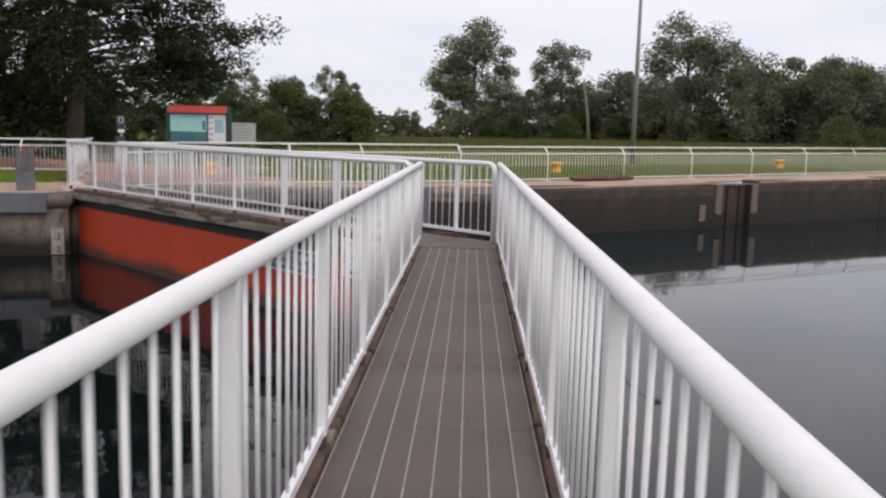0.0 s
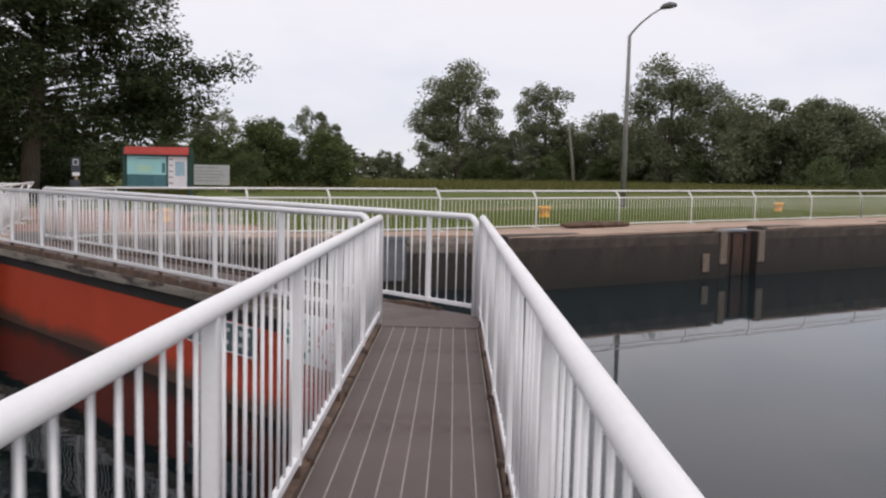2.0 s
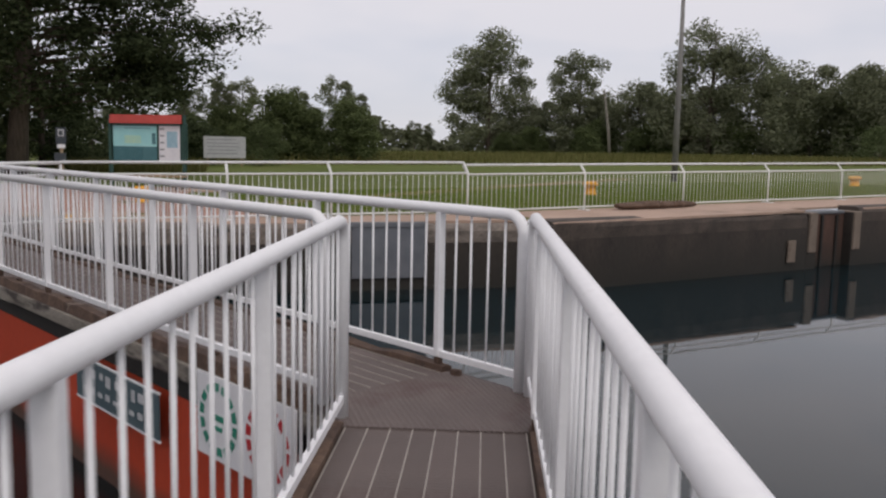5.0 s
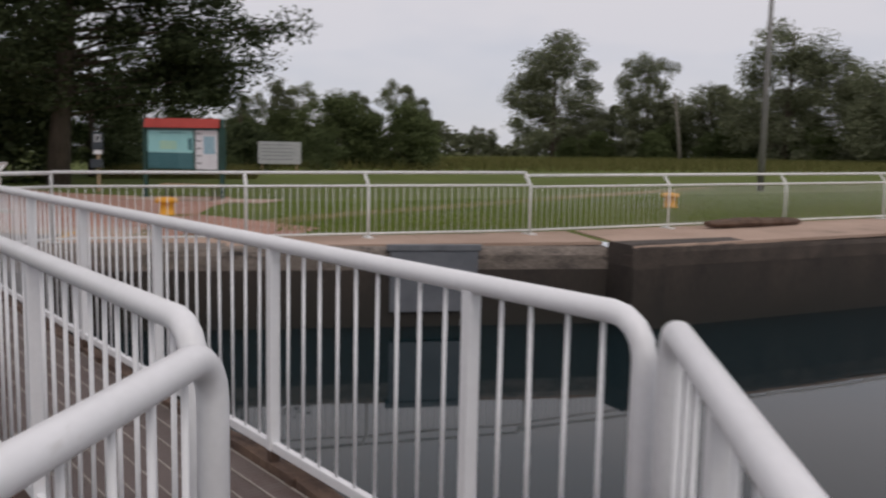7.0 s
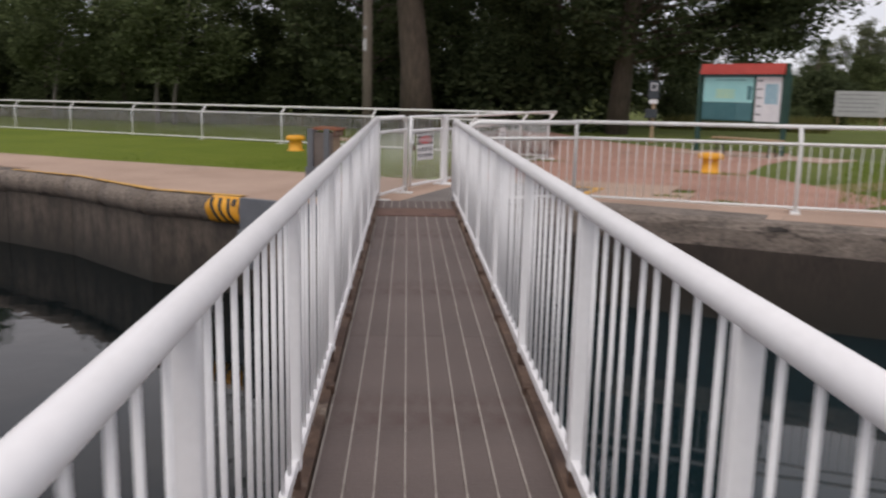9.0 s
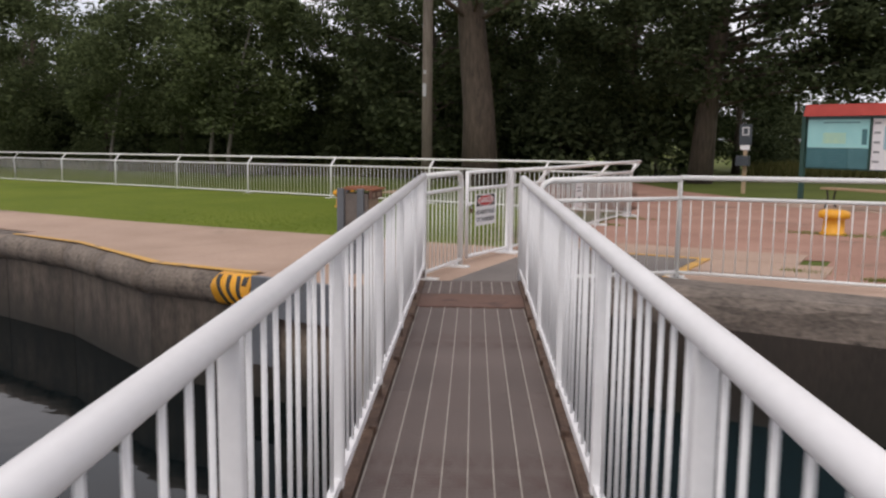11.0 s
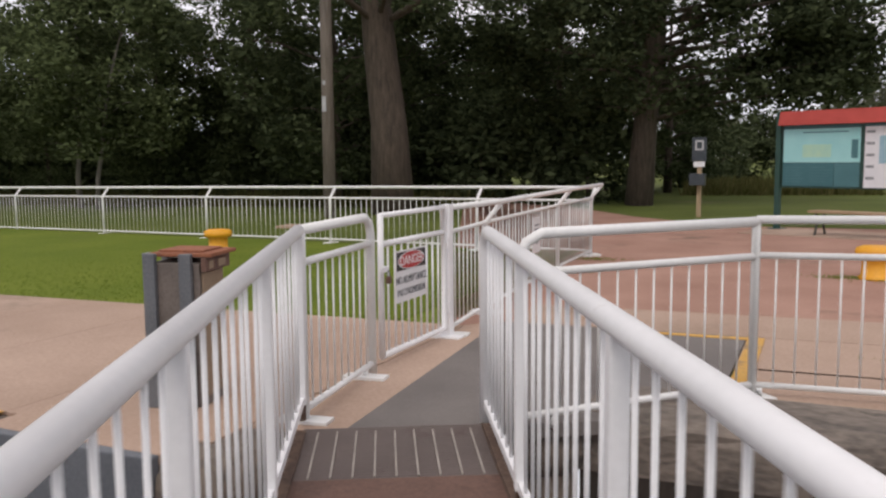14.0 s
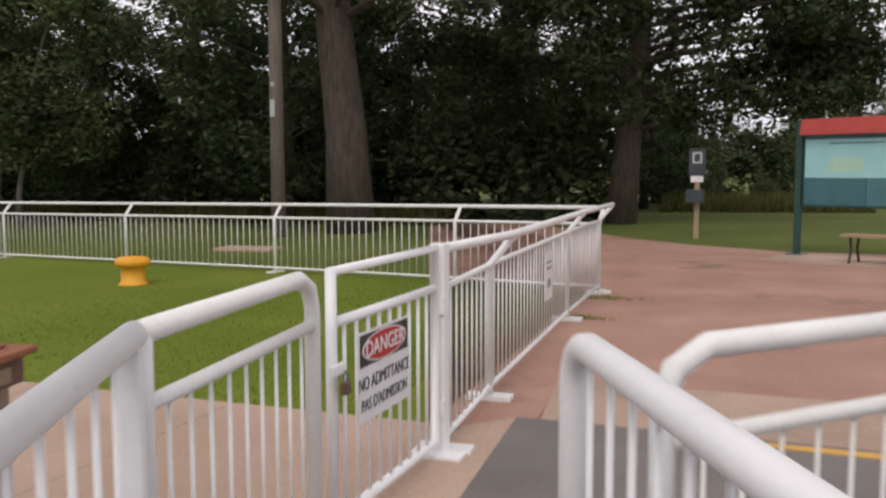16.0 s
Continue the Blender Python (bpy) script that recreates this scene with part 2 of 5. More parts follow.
LAWN = material("mown_lawn", (0.10, 0.142, 0.017), (0.158, 0.196, 0.031), scale=0.5, rough=0.95, bump=0.9, fine=16, spec=0.1, stain=(0.15, 0.15, 0.05), stain_at=0.6, stain_scale=0.3)
GRASS = material("lawn", (0.078, 0.105, 0.022), (0.125, 0.15, 0.04), scale=0.35, rough=0.95, bump=0.9, fine=14, spec=0.1, stain=(0.13, 0.125, 0.055), stain_at=0.57, stain_scale=0.16)
GRAVEL = material("red_gravel", (0.30, 0.17, 0.13), (0.42, 0.255, 0.20), scale=0.9, rough=0.95, bump=0.5, fine=55, spec=0.2, stain=(0.22, 0.145, 0.11), stain_at=0.58, stain_scale=0.6)
TRAIL = material("worn_sandy_trail", (0.17, 0.14, 0.06), (0.29, 0.21, 0.12), scale=1.1, rough=0.95, bump=0.5, fine=40, spec=0.2)
ASPHALT = material("grey_asphalt", (0.135, 0.12, 0.112), (0.195, 0.175, 0.163), scale=1.5, rough=0.9, bump=0.35, fine=80)
YELLOW = material("yellow_paint", (0.68, 0.30, 0.012), (0.82, 0.40, 0.025), scale=4, rough=0.5, bump=0.1, stain=(0.42, 0.2, 0.03), stain_at=0.66, stain_scale=5)
YLINE = material("worn_yellow_line", (0.52, 0.29, 0.06), (0.66, 0.39, 0.11), scale=3, rough=0.8, bump=0.2, stain=(0.3, 0.2, 0.11), stain_at=0.52, stain_scale=3)
BLACK = material("black_paint", (0.02, 0.018, 0.016), (0.04, 0.036, 0.03), scale=4, rough=0.6, bump=0.1)
STEEL = material("blue_grey_steel", (0.115, 0.124, 0.14), (0.185, 0.196, 0.215), scale=2, rough=0.55, metal=0.2, bump=0.15, stain=(0.12, 0.105, 0.095), stain_at=0.6, stain_scale=2)
STEELD = material("grey_channel_steel", (0.11, 0.118, 0.13), (0.19, 0.2, 0.215), scale=3, rough=0.55, metal=0.2, bump=0.15)
CABSIDE = material("beige_brown_panel", (0.23, 0.165, 0.11), (0.33, 0.245, 0.17), scale=2, rough=0.6, bump=0.15, stain=(0.13, 0.08, 0.05), stain_at=0.62, stain_scale=3)
CABINET = material("grey_cabinet_face", (0.12, 0.10, 0.088), (0.20, 0.168, 0.148), scale=3, rough=0.6, bump=0.15, stain=(0.12, 0.085, 0.065), stain_at=0.58, stain_scale=3)
GREEN = material("dark_green_post", (0.012, 0.045, 0.036), (0.022, 0.07, 0.056), scale=5, rough=0.5, bump=0.05)
RED = material("red_header", (0.36, 0.035, 0.025), (0.47, 0.06, 0.045), scale=4, rough=0.5, bump=0.05)
MAPC = material("pale_turquoise_map", (0.26, 0.56, 0.58), (0.34, 0.64, 0.64), scale=2, rough=0.4, bump=0.0)
MAPY = material("map_land_tint", (0.33, 0.58, 0.50), (0.44, 0.64, 0.46), scale=5, rough=0.4, bump=0.0)
TEXTP = material("dark_teal_panel", (0.035, 0.12, 0.14), (0.05, 0.155, 0.175), scale=2, rough=0.4, bump=0.0)
TEXTP2 = material("mid_teal_panel", (0.05, 0.145, 0.165), (0.07, 0.185, 0.205), scale=2, rough=0.4, bump=0.0)
PAPER = material("notice_paper", (0.66, 0.66, 0.70), (0.76, 0.76, 0.79), scale=6, rough=0.6, bump=0.02)
PAPERB = material("notice_blue", (0.25, 0.42, 0.52), (0.36, 0.52, 0.60), scale=8, rough=0.6, bump=0.02)
GAUGEW = material("weathered_gauge_board", (0.22, 0.19, 0.155), (0.46, 0.42, 0.36), scale=5, rough=0.8, bump=0.2, stain=(0.14, 0.11, 0.09), stain_at=0.55, stain_scale=6)
GREYBAR = material("grey_print", (0.22, 0.23, 0.25), (0.30, 0.31, 0.33), scale=8, rough=0.6, bump=0.0)
SIGNRED = material("sign_red", (0.42, 0.02, 0.025), (0.50, 0.03, 0.035), scale=5, rough=0.4, bump=0.0)
SIGNGREEN = material("sign_green", (0.02, 0.22, 0.15), (0.03, 0.28, 0.19), scale=5, rough=0.4, bump=0.0)
SIGNWHITE = material("sign_white", (0.72, 0.72, 0.74), (0.80, 0.80, 0.81), scale=5, rough=0.4, bump=0.02)
NOTICE = material("blue_grey_notice", (0.05, 0.085, 0.10), (0.08, 0.12, 0.135), scale=5, rough=0.5, bump=0.02)
SIGNDARK = material("sign_dark", (0.03, 0.04, 0.05), (0.05, 0.06, 0.07), scale=5, rough=0.45, bump=0.02)
FARSIGN = material("grey_white_board", (0.40, 0.41, 0.42), (0.52, 0.52, 0.53), scale=4, rough=0.6, bump=0.03)
BENCHW = material("bench_wood", (0.28, 0.19, 0.11), (0.40, 0.28, 0.17), scale=4, rough=0.7, bump=0.3, stretch=(1, 8, 8))
POSTW = material("pale_wood_post", (0.30, 0.22, 0.13), (0.42, 0.31, 0.2), scale=4, rough=0.8, bump=0.3, stretch=(6, 6, 1))
POLEW = material("weathered_wood_pole", (0.15, 0.125, 0.105), (0.26, 0.22, 0.185), scale=3, rough=0.85, bump=0.4, stretch=(6, 6, 0.6), stain=(0.10, 0.08, 0.07), stain_at=0.6, stain_scale=2)
LAMPM = material("grey_lamp_pole", (0.15, 0.145, 0.14), (0.23, 0.22, 0.21), scale=2, rough=0.6, bump=0.1)
LAMPH = material("lamp_head_metal", (0.10, 0.10, 0.105), (0.16, 0.16, 0.165), scale=4, rough=0.45, metal=0.3, bump=0.05)
BARK = material("tree_bark", (0.045, 0.034, 0.026), (0.12, 0.092, 0.07), scale=2.5, rough=0.95, bump=1.0, fine=18, stretch=(5, 5, 0.8))
BARKW = material("pale_bark", (0.12, 0.108, 0.09), (0.24, 0.22, 0.19), scale=3, rough=0.9, bump=0.5, stretch=(3, 3, 1))
BRUSH = material("rusty_brown_fender", (0.065, 0.04, 0.028), (0.15, 0.095, 0.065), scale=6, rough=0.95, bump=0.9, fine=50)
LEAF = leaf_material("broadleaf_foliage", (0.042, 0.056, 0.030), (0.108, 0.132, 0.066))
# distance haze is painted in: leaves paler and flatter than their own green
LEAFF = leaf_material("hazed_far_foliage", (0.138, 0.152, 0.094), (0.208, 0.222, 0.140), rand=0.2)
LEAFB = leaf_material("lighter_foliage", (0.055, 0.073, 0.034), (0.13, 0.158, 0.074))
LEAFM = leaf_material("bush_foliage", (0.062, 0.08, 0.036), (0.125, 0.15, 0.066), rand=0.2)
GRASSB = leaf_material("grass_blades", (0.11, 0.16, 0.022), (0.185, 0.245, 0.05), rand=0.1)
SEDGE = leaf_material("tall_dry_grass", (0.085, 0.095, 0.028), (0.18, 0.165, 0.07), rand=0.15)
WATER_L = water_material("chamber_water", (0.003, 0.006, 0.007), 0.11, 1.5, 0.36)
WATER_R = water_material("upstream_water", (0.006, 0.016, 0.020), 0.03, 0.9)


# ---- building helpers ----
def gz(x):
    """Height of the bank: it falls gently downstream."""
    return 0.02 + 0.011 * max(-45.0, min(60.0, x))


def data_of(name, bm, mat, smooth=False):
    me = bpy.data.meshes.new(name)
    bmesh.ops.recalc_face_normals(bm, faces=bm.faces)
    bm.to_mesh(me)
    bm.free()
    me.materials.append(mat)
    if smooth:
        for f in me.polygons:
            f.use_smooth = True
    return me


def put(name, me, parent=None, m=None, label=""):
    ob = new(name, me)
    ob.parent = parent
    if m is not None:
        ob.matrix_basis = m
    return tagged(ob, label) if label else ob


def part(name, bm, mat, parent, label="", m=None, smooth=False):
    return put(name, data_of(name, bm, mat, smooth), parent, m, label)


def thing(name, m, label, category, group="", kind=""):
    ob = new(name)
    ob.matrix_basis = m
    ob.empty_display_size = 0.2
    return tagged(ob, label, category, group, kind)


def box(bm, x0, y0, z0, x1, y1, z1, bevel=0.0):
    vs = [bm.verts.new((x, y, z)) for z in (z0, z1) for x, y in ((x0, y0), (x1, y0), (x1, y1), (x0, y1))]
    for q in ((3, 2, 1, 0), (4, 5, 6, 7), (0, 1, 5, 4), (1, 2, 6, 5), (2, 3, 7, 6), (3, 0, 4, 7)):
        bm.faces.new([vs[i] for i in q])
    if bevel:
        es = list({e for v in vs for e in v.link_edges})
        bmesh.ops.bevel(bm, geom=es, offset=bevel, segments=2, affect="EDGES", profile=0.6)
    return bm


def B(x0, y0, z0, x1, y1, z1, bevel=0.0):
    return box(bmesh.new(), x0, y0, z0, x1, y1, z1, bevel)


def tube(bm, pts, r, seg=10, cap=True):
    """A round bar along a line of points; r: one radius or one for each point."""
    pts = [Vector(p) for p in pts]
    rs = [float(q) for q in r] if isinstance(r, (list, tuple)) else [float(r)] * len(pts)
    rings, side = [], None
    for i, p in enumerate(pts):
        a = (pts[min(i + 1, len(pts) - 1)] - pts[max(i - 1, 0)]).normalized()
        if side is None:
            side = a.cross(Vector((0, 0, 1)) if abs(a.z) < 0.9 else Vector((1, 0, 0))).normalized()
        side = (side - a * side.dot(a)).normalized()
        up = a.cross(side)
        rings.append([bm.verts.new(p + rs[i] * (math.cos(t) * side + math.sin(t) * up)) for t in (2 * math.pi * k / seg for k in range(seg))])
    for a, b in zip(rings, rings[1:]):
        for k in range(seg):
            bm.faces.new((a[k], a[(k + 1) % seg], b[(k + 1) % seg], b[k]))
    if cap:
        bm.faces.new(rings[0][::-1])
        bm.faces.new(rings[-1])
    return bm


def lathe(bm, profile, seg=20):
    rings = [[bm.verts.new((r * math.cos(2 * math.pi * k / seg), r * math.sin(2 * math.pi * k / seg), z)) for k in range(seg)] for r, z in profile]
    for a, b in zip(rings, rings[1:]):
        for k in range(seg):
            bm.faces.new((a[k], a[(k + 1) % seg], b[(k + 1) % seg], b[k]))
    bm.faces.new(rings[0][::-1])
    bm.faces.new(rings[-1])
    return bm


def sheet(pts, top, thick, step=None):
    """A flat slab on a plan outline; top(x): its height."""
    bm = bmesh.new()
    up = [bm.verts.new((x, y, gz(x) + top)) for x, y in pts]
    lo = [bm.verts.new((x, y, gz(x) + top - thick)) for x, y in pts]
    bm.faces.new(up)
    n = len(pts)
    for i in range(n):
        bm.faces.new((up[i], lo[i], lo[(i + 1) % n], up[(i + 1) % n]))
    bmesh.ops.triangulate(bm, faces=[f for f in bm.faces if len(f.verts) > 4])
    return bm


def words(body, size, mat, parent, m, name="lettering", extrude=0.001, bold=0.0):
    cu = bpy.data.curves.new(name, "FONT")
    cu.body, cu.size, cu.align_x, cu.align_y, cu.extrude = body, size, "CENTER", "CENTER", extrude
    cu.offset = bold
    tmp = bpy.data.objects.new(name, cu)
    scene.collection.objects.link(tmp)
    me = bpy.data.meshes.new_from_object(tmp.evaluated_get(bpy.context.evaluated_depsgraph_get()))
    bpy.data.objects.remove(tmp)
    me.materials.clear()
    me.materials.append(mat)
    return put(name, me, parent, m)


# ---- plan ----
A1, A2 = radians(18.0), radians(-28.05)
D1, N1 = Vector((math.sin(A1), math.cos(A1), 0)), Vector((math.cos(A1), -math.sin(A1), 0))
D2, N2 = Vector((math.sin(A2), math.cos(A2), 0)), Vector((math.cos(A2), -math.sin(A2), 0))
RAIL = 1.043      # height of the top rail's centre above the deck
BAR = 0.107      # height of the bottom bar
EDGE = [(-700, 46), (-60, 13.0), (-14.2, 10.45), (-12.4, 10.25), (-11.2, 9.85), (-9.86, 9.42), (-6.48, 9.42), (-6.44, 9.95), (-5.3, 10.62), (-5.1, 10.78), (4.18, 10.78), (4.34, 10.18), (11.5, 12.255), (13.4, 12.806), (60, 26.32), (700, 212)]


def edge_y(x):
    for (a, p), (b, q) in zip(EDGE, EDGE[1:]):
        if a <= x <= b:
            return p + (q - p) * (x - a) / (b - a)


# ---- ground: one sheet round the lock ----
xs = sorted({p[0] for p in EDGE} | {-300, -150, -100, -45, -30, -22, 0, 8, 18, 24, 32, 42, 60, 100, 160, 300})
verts, faces = [], []
rows_n = 9
for x in xs:
    y0 = edge_y(x) + 0.62
    for k in range(rows_n):
        verts.append((x, y0 + (900 - y0) * (k / (rows_n - 1)) ** 3, gz(x)))
for i in range(len(xs) - 1):
    for k in range(rows_n - 1):
        a = i * rows_n + k
        faces.append((a, a + rows_n, a + rows_n + 1, a + 1))
base = len(verts)
for x in (-700, -45, 60, 700):
    verts += [(x, -11.2, gz(x)), (x, -900, gz(x))]
for i in range(3):
    a = base + 2 * i
    faces.append((a, a + 1, a + 3, a + 2))
me = bpy.data.meshes.new("ground")
me.from_pydata(verts, [], faces)
me.materials.append(GRASS)
ground = tagged(new("ground", me), "mown green lawn on both banks of the lock", "ground", kind="structure")

# ---- water ----
for nm, pts, z, mt, lb in (
    ("water_downstream", [(-700, -11.3), (-3.9, -11.3), (-0.5, -0.5), (-0.5, 0.0), (-6.3, 10.75), (-700, 60)], -1.40, WATER_L, "dark rippled water in the lock chamber"),
    ("water_upstream", [(-3.9, -11.3), (700, -11.3), (700, 230), (5, 11.5), (-6.3, 11.2), (-0.5, 0.0), (-0.5, -0.5)], -1.20, WATER_R, "calm grey-blue water upstream of the gate")):
    bm = bmesh.new()
    bm.faces.new([bm.verts.new((x, y, z)) for x, y in pts])
    bmesh.ops.triangulate(bm, faces=bm.faces)
    tagged(put(nm, data_of(nm, bm, mt)), lb, "water", kind="structure")


# ---- lock walls ----
def wall_run(name, pts, mat, label, cope=COPING, cope_z=0.34, depth=4.0):
    """Lock wall along a line, with rounded coping blocks on top, each a part."""
    root = thing(name, Matrix(), label, "lock wall", kind="structure")
    for (x0, y0), (x1, y1) in zip(pts, pts[1:]):
        d = Vector((x1 - x0, y1 - y0, 0))
        ln = d.length
        ang = math.degrees(math.atan2(d.y, d.x))
        nblk = max(1, round(ln / (2.9 if cope is COPING else 6.5))) if ln < 70 else 1
        for k in range(nblk):
            a, b = ln * k / nblk, ln * (k + 1) / nblk
            xm = x0 + d.x * (a + b) / 2 / ln
            z = gz(xm)
            at = pose(x0 + d.x * a / ln, y0 + d.y * a / ln, 0, 0, 0, ang)
            part("wall_panel", B(0.012 if nblk > 1 else 0, 0.05 if cope is COPING else 0.004, -depth, (b - a) - 0.012 if nblk > 1 else b - a, 0.6, z - cope_z + 0.01), mat, root, m=at)
            if cope:
                bm = bmesh.new()
                prof = [(0.0, z - cope_z), (0.0, z - 0.12), (0.025, z - 0.05), (0.075, z - 0.008), (0.15, z + 0.006), (0.62, z + 0.006), (0.62, z - cope_z)]
                if cope is COPING:
                    prof = [(0.06, z - cope_z)] + [(0.10 - 0.17 * math.cos(radians(v)), z - 0.165 + 0.17 * math.sin(radians(v))) for v in (-60, -30, 0, 30, 60, 88)] + [(0.62, z + 0.006), (0.62, z - cope_z)]
                st = max(3, int((b - a) / 0.3)) if ln < 70 else 3
                rough = 0.009 if cope is COPING else 0.022
                ends = [[bm.verts.new((0.006 + (b - a - 0.012) * s / st, p[0] + (random.uniform(-1, 1) * rough if 0 < i < len(prof) - 3 else 0), p[1] + (random.uniform(-1, 0.3) * rough if i in (2, 3) else 0))) for i, p in enumerate(prof)] for s in range(st + 1)]
                for e0, e1 in zip(ends, ends[1:]):
                    for i in range(len(prof)):
                        bm.faces.new((e0[i], e1[i], e1[(i + 1) % len(prof)], e0[(i + 1) % len(prof)]))
                bm.faces.new(ends[0])
                bm.faces.new(ends[-1][::-1])
                part("coping_block", bm, cope, root, m=at, smooth=cope is COPING)
    return root


wall_run("wall_chamber", [(-60, 13.0), (-14.2, 10.45), (-12.4, 10.25), (-11.2, 9.85), (-9.86, 9.42), (-8.1, 9.42)], WALL_L, "old stained concrete lock wall with rounded coping")
wall_run("wall_quoin", [(-8.1, 9.42), (-6.48, 9.42), (-6.44, 9.95), (-5.3, 10.62), (-5.1, 10.78)], QUOIN, "rough concrete quoin beside the gate hinge")
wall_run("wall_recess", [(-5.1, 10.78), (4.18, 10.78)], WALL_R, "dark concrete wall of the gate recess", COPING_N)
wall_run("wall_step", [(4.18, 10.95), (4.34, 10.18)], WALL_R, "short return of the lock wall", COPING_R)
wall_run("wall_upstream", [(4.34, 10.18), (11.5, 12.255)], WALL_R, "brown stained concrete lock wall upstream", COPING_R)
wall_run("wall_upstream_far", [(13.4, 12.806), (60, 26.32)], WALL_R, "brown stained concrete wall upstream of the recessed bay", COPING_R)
bm = bmesh.new()
box(bm, -700, -11.8, -4, 700, -11.2, 0.0)
tagged(put("wall_near", data_of("wall_near", bm, WALL_L)), "plain concrete lock wall of the other bank", "lock wall", kind="structure")

# recessed bay in the upstream wall
bay = thing("wall_bay", pose(11.66, 12.30, 0, 0, 0, 16.2), "recessed bay with rusty brown back and paler worn concrete jambs", "wall recess", kind="structure")
part("bay_back", B(-0.14, 0.24, -4, 1.84, 0.8, 0.09), BAYBACK, bay)
for u in (-0.16, 1.52):
    part("wall_pier", B(u, 0.005, -4, u + 0.34, 0.62, 0.085, 0.01), WALL_R, bay)
    part("jamb", B(u + 0.03, -0.035, -0.82, u + 0.31, 0.5, 0.11, 0.03), JAMB, bay)
part("lintel", B(0.19, 0.20, 0.05, 1.50, 0.64, 0.118, 0.02), STEELD, bay, "blue-grey steel edging")
part("guide_rail", B(0.62, 0.19, -2.4, 0.70, 0.238, 0.02, 0.006), DARK, bay)
part("guide_rail", B(1.18, 0.19, -2.4, 1.26, 0.238, 0.02, 0.006), DARK, bay)



# ---- paved surfaces ----
def paved(name, pts, top, thick, mat, label, category="pavement"):
    return tagged(put(name, data_of(name, sheet(pts, top, thick), mat)), label, category, kind="structure")


def slabs(name, quads, label):
    """Cast concrete slabs with joints between them."""
    root = thing(name, Matrix(), label, "pavement", kind="structure")
    for q in quads:
        cx, cy = sum(p[0] for p in q) / 4, sum(p[1] for p in q) / 4
        q = [(x + (cx - x) * 0.003 / max(0.2, abs(cx - x)), y + (cy - y) * 0.003 / max(0.2, abs(cy - y))) for x, y in q]
        part("slab", sheet(q, 0.020, 0.05), CONCRETE, root)
    return root


def strip_quads(x0, x1, n, near, far):
    out = []
    for k in range(n):
        a, b = x0 + (x1 - x0) * k / n, x0 + (x1 - x0) * (k + 1) / n
        out.append([(a, near(a)), (b, near(b)), (b, far(b)), (a, far(a))])
    return out


slabs("pavement_left", strip_quads(-60, -14.2, 12, lambda x: edge_y(x) + 0.6, lambda x: 13.02 + (-(x + 14) * 0.075)) + [q for a, b in ((-14.2, -12.4), (-12.4, -11.2), (-11.2, -9.86), (-9.86, -8.3), (-8.3, -6.76)) for q in strip_quads(a, b, 1, lambda x: edge_y(min(x, -6.5)) + 0.24, lambda x: 13.05)], "tan concrete apron along the lock edge")
slabs("pavement_recess", strip_quads(-4.4, 4.15, 3, lambda x: 10.98, lambda x: 12.25 + 0.13 * max(0, x)), "tan concrete strip above the gate recess")
slabs("pavement_right", [q for a, b, n, back in ((4.36, 11.4, 2, 0.03), (11.4, 13.55, 1, 0.62), (13.55, 60, 13, 0.03)) for q in strip_quads(a, b, n, lambda x: 10.19 + back + 0.29 * (x - 4.34), lambda x: 11.62 + 0.29 * x)], "worn tan concrete strip beside the upstream lock wall")
slabs("pavement_gate", [[(-6.75, 9.97), (-6.2, 10.02), (-6.5, 13.32), (-6.75, 13.05)], [(-6.36, 13.32), (-3.3, 13.32), (-3.3, 14.3), (-6.5, 14.3)], [(-4.415, 12.2), (-2.9, 12.2), (-2.9, 13.31), (-4.415, 13.31)]], "tan concrete round the machinery pad")
paved("mown_lawn", [(-60, 16.48), (-14.2, 13.04), (-6.98, 13.06), (-7.2, 18.9), (-9.05, 19.3), (-60, 24.9)], 0.008, 0.03, LAWN, "bright green mown lawn between apron and fence", "lawn")
paved("machinery_pad", [(-6.2, 10.03), (-5.44, 10.43), (-4.42, 11.05), (-4.42, 13.3), (-6.5, 13.3)], 0.026, 0.08, ASPHALT, "dark grey asphalt pad at the end of the gate walkway")
paved("pad_line", [(-5.3, 13.24), (-4.28, 13.24), (-4.28, 11.3), (-4.40, 11.3), (-4.40, 13.15), (-5.3, 13.17)], 0.032, 0.01, YLINE, "worn yellow line bordering the pad", "line")
paved("gravel_path", [(-6.95, 13.0), (-6.4, 13.0), (-6.4, 13.9), (-3.0, 13.9), (-3.0, 12.2), (-0.9, 12.3), (-0.2, 13.9), (-1.6, 16.0), (-2.7, 17.5), (-2.6, 20), (-2.2, 22.3), (-2.4, 24.6), (-5.0, 24.9), (-6.6, 26.0), (-8.2, 27.6), (-12.5, 34), (-15.5, 34), (-9.6, 27.2), (-7.6, 21), (-7.2, 18)], 0.008, 0.05, GRAVEL, "reddish gravel path leading to the woods", "path")
paved("kiosk_pad", [(-5.4, 23.2), (-1.4, 21.4), (-0.8, 22.7), (-4.8, 24.6)], 0.018, 0.05, CONCRETE, "pale concrete pad under the map board", "pavement")
paved("worn_trail", [(-1.7, 15.4), (-0.9, 15.0), (1.0, 17.3), (3.0, 18.9), (8.8, 24.0), (17, 31), (16.5, 31.4), (8.0, 24.6), (2.0, 19.2), (-0.2, 17.3)], 0.006, 0.03, TRAIL, "worn sandy trail across the lawn", "path")
paved("edge_line", [(-14.2, 10.62), (-12.4, 10.42), (-11.2, 10.0), (-9.86, 9.53), (-8.29, 9.53), (-8.29, 9.65), (-9.8, 9.65), (-11.16, 10.08), (-12.38, 10.5), (-14.2, 10.7)], 0.030, 0.006, YLINE, "faded yellow line along the lock edge", "line")

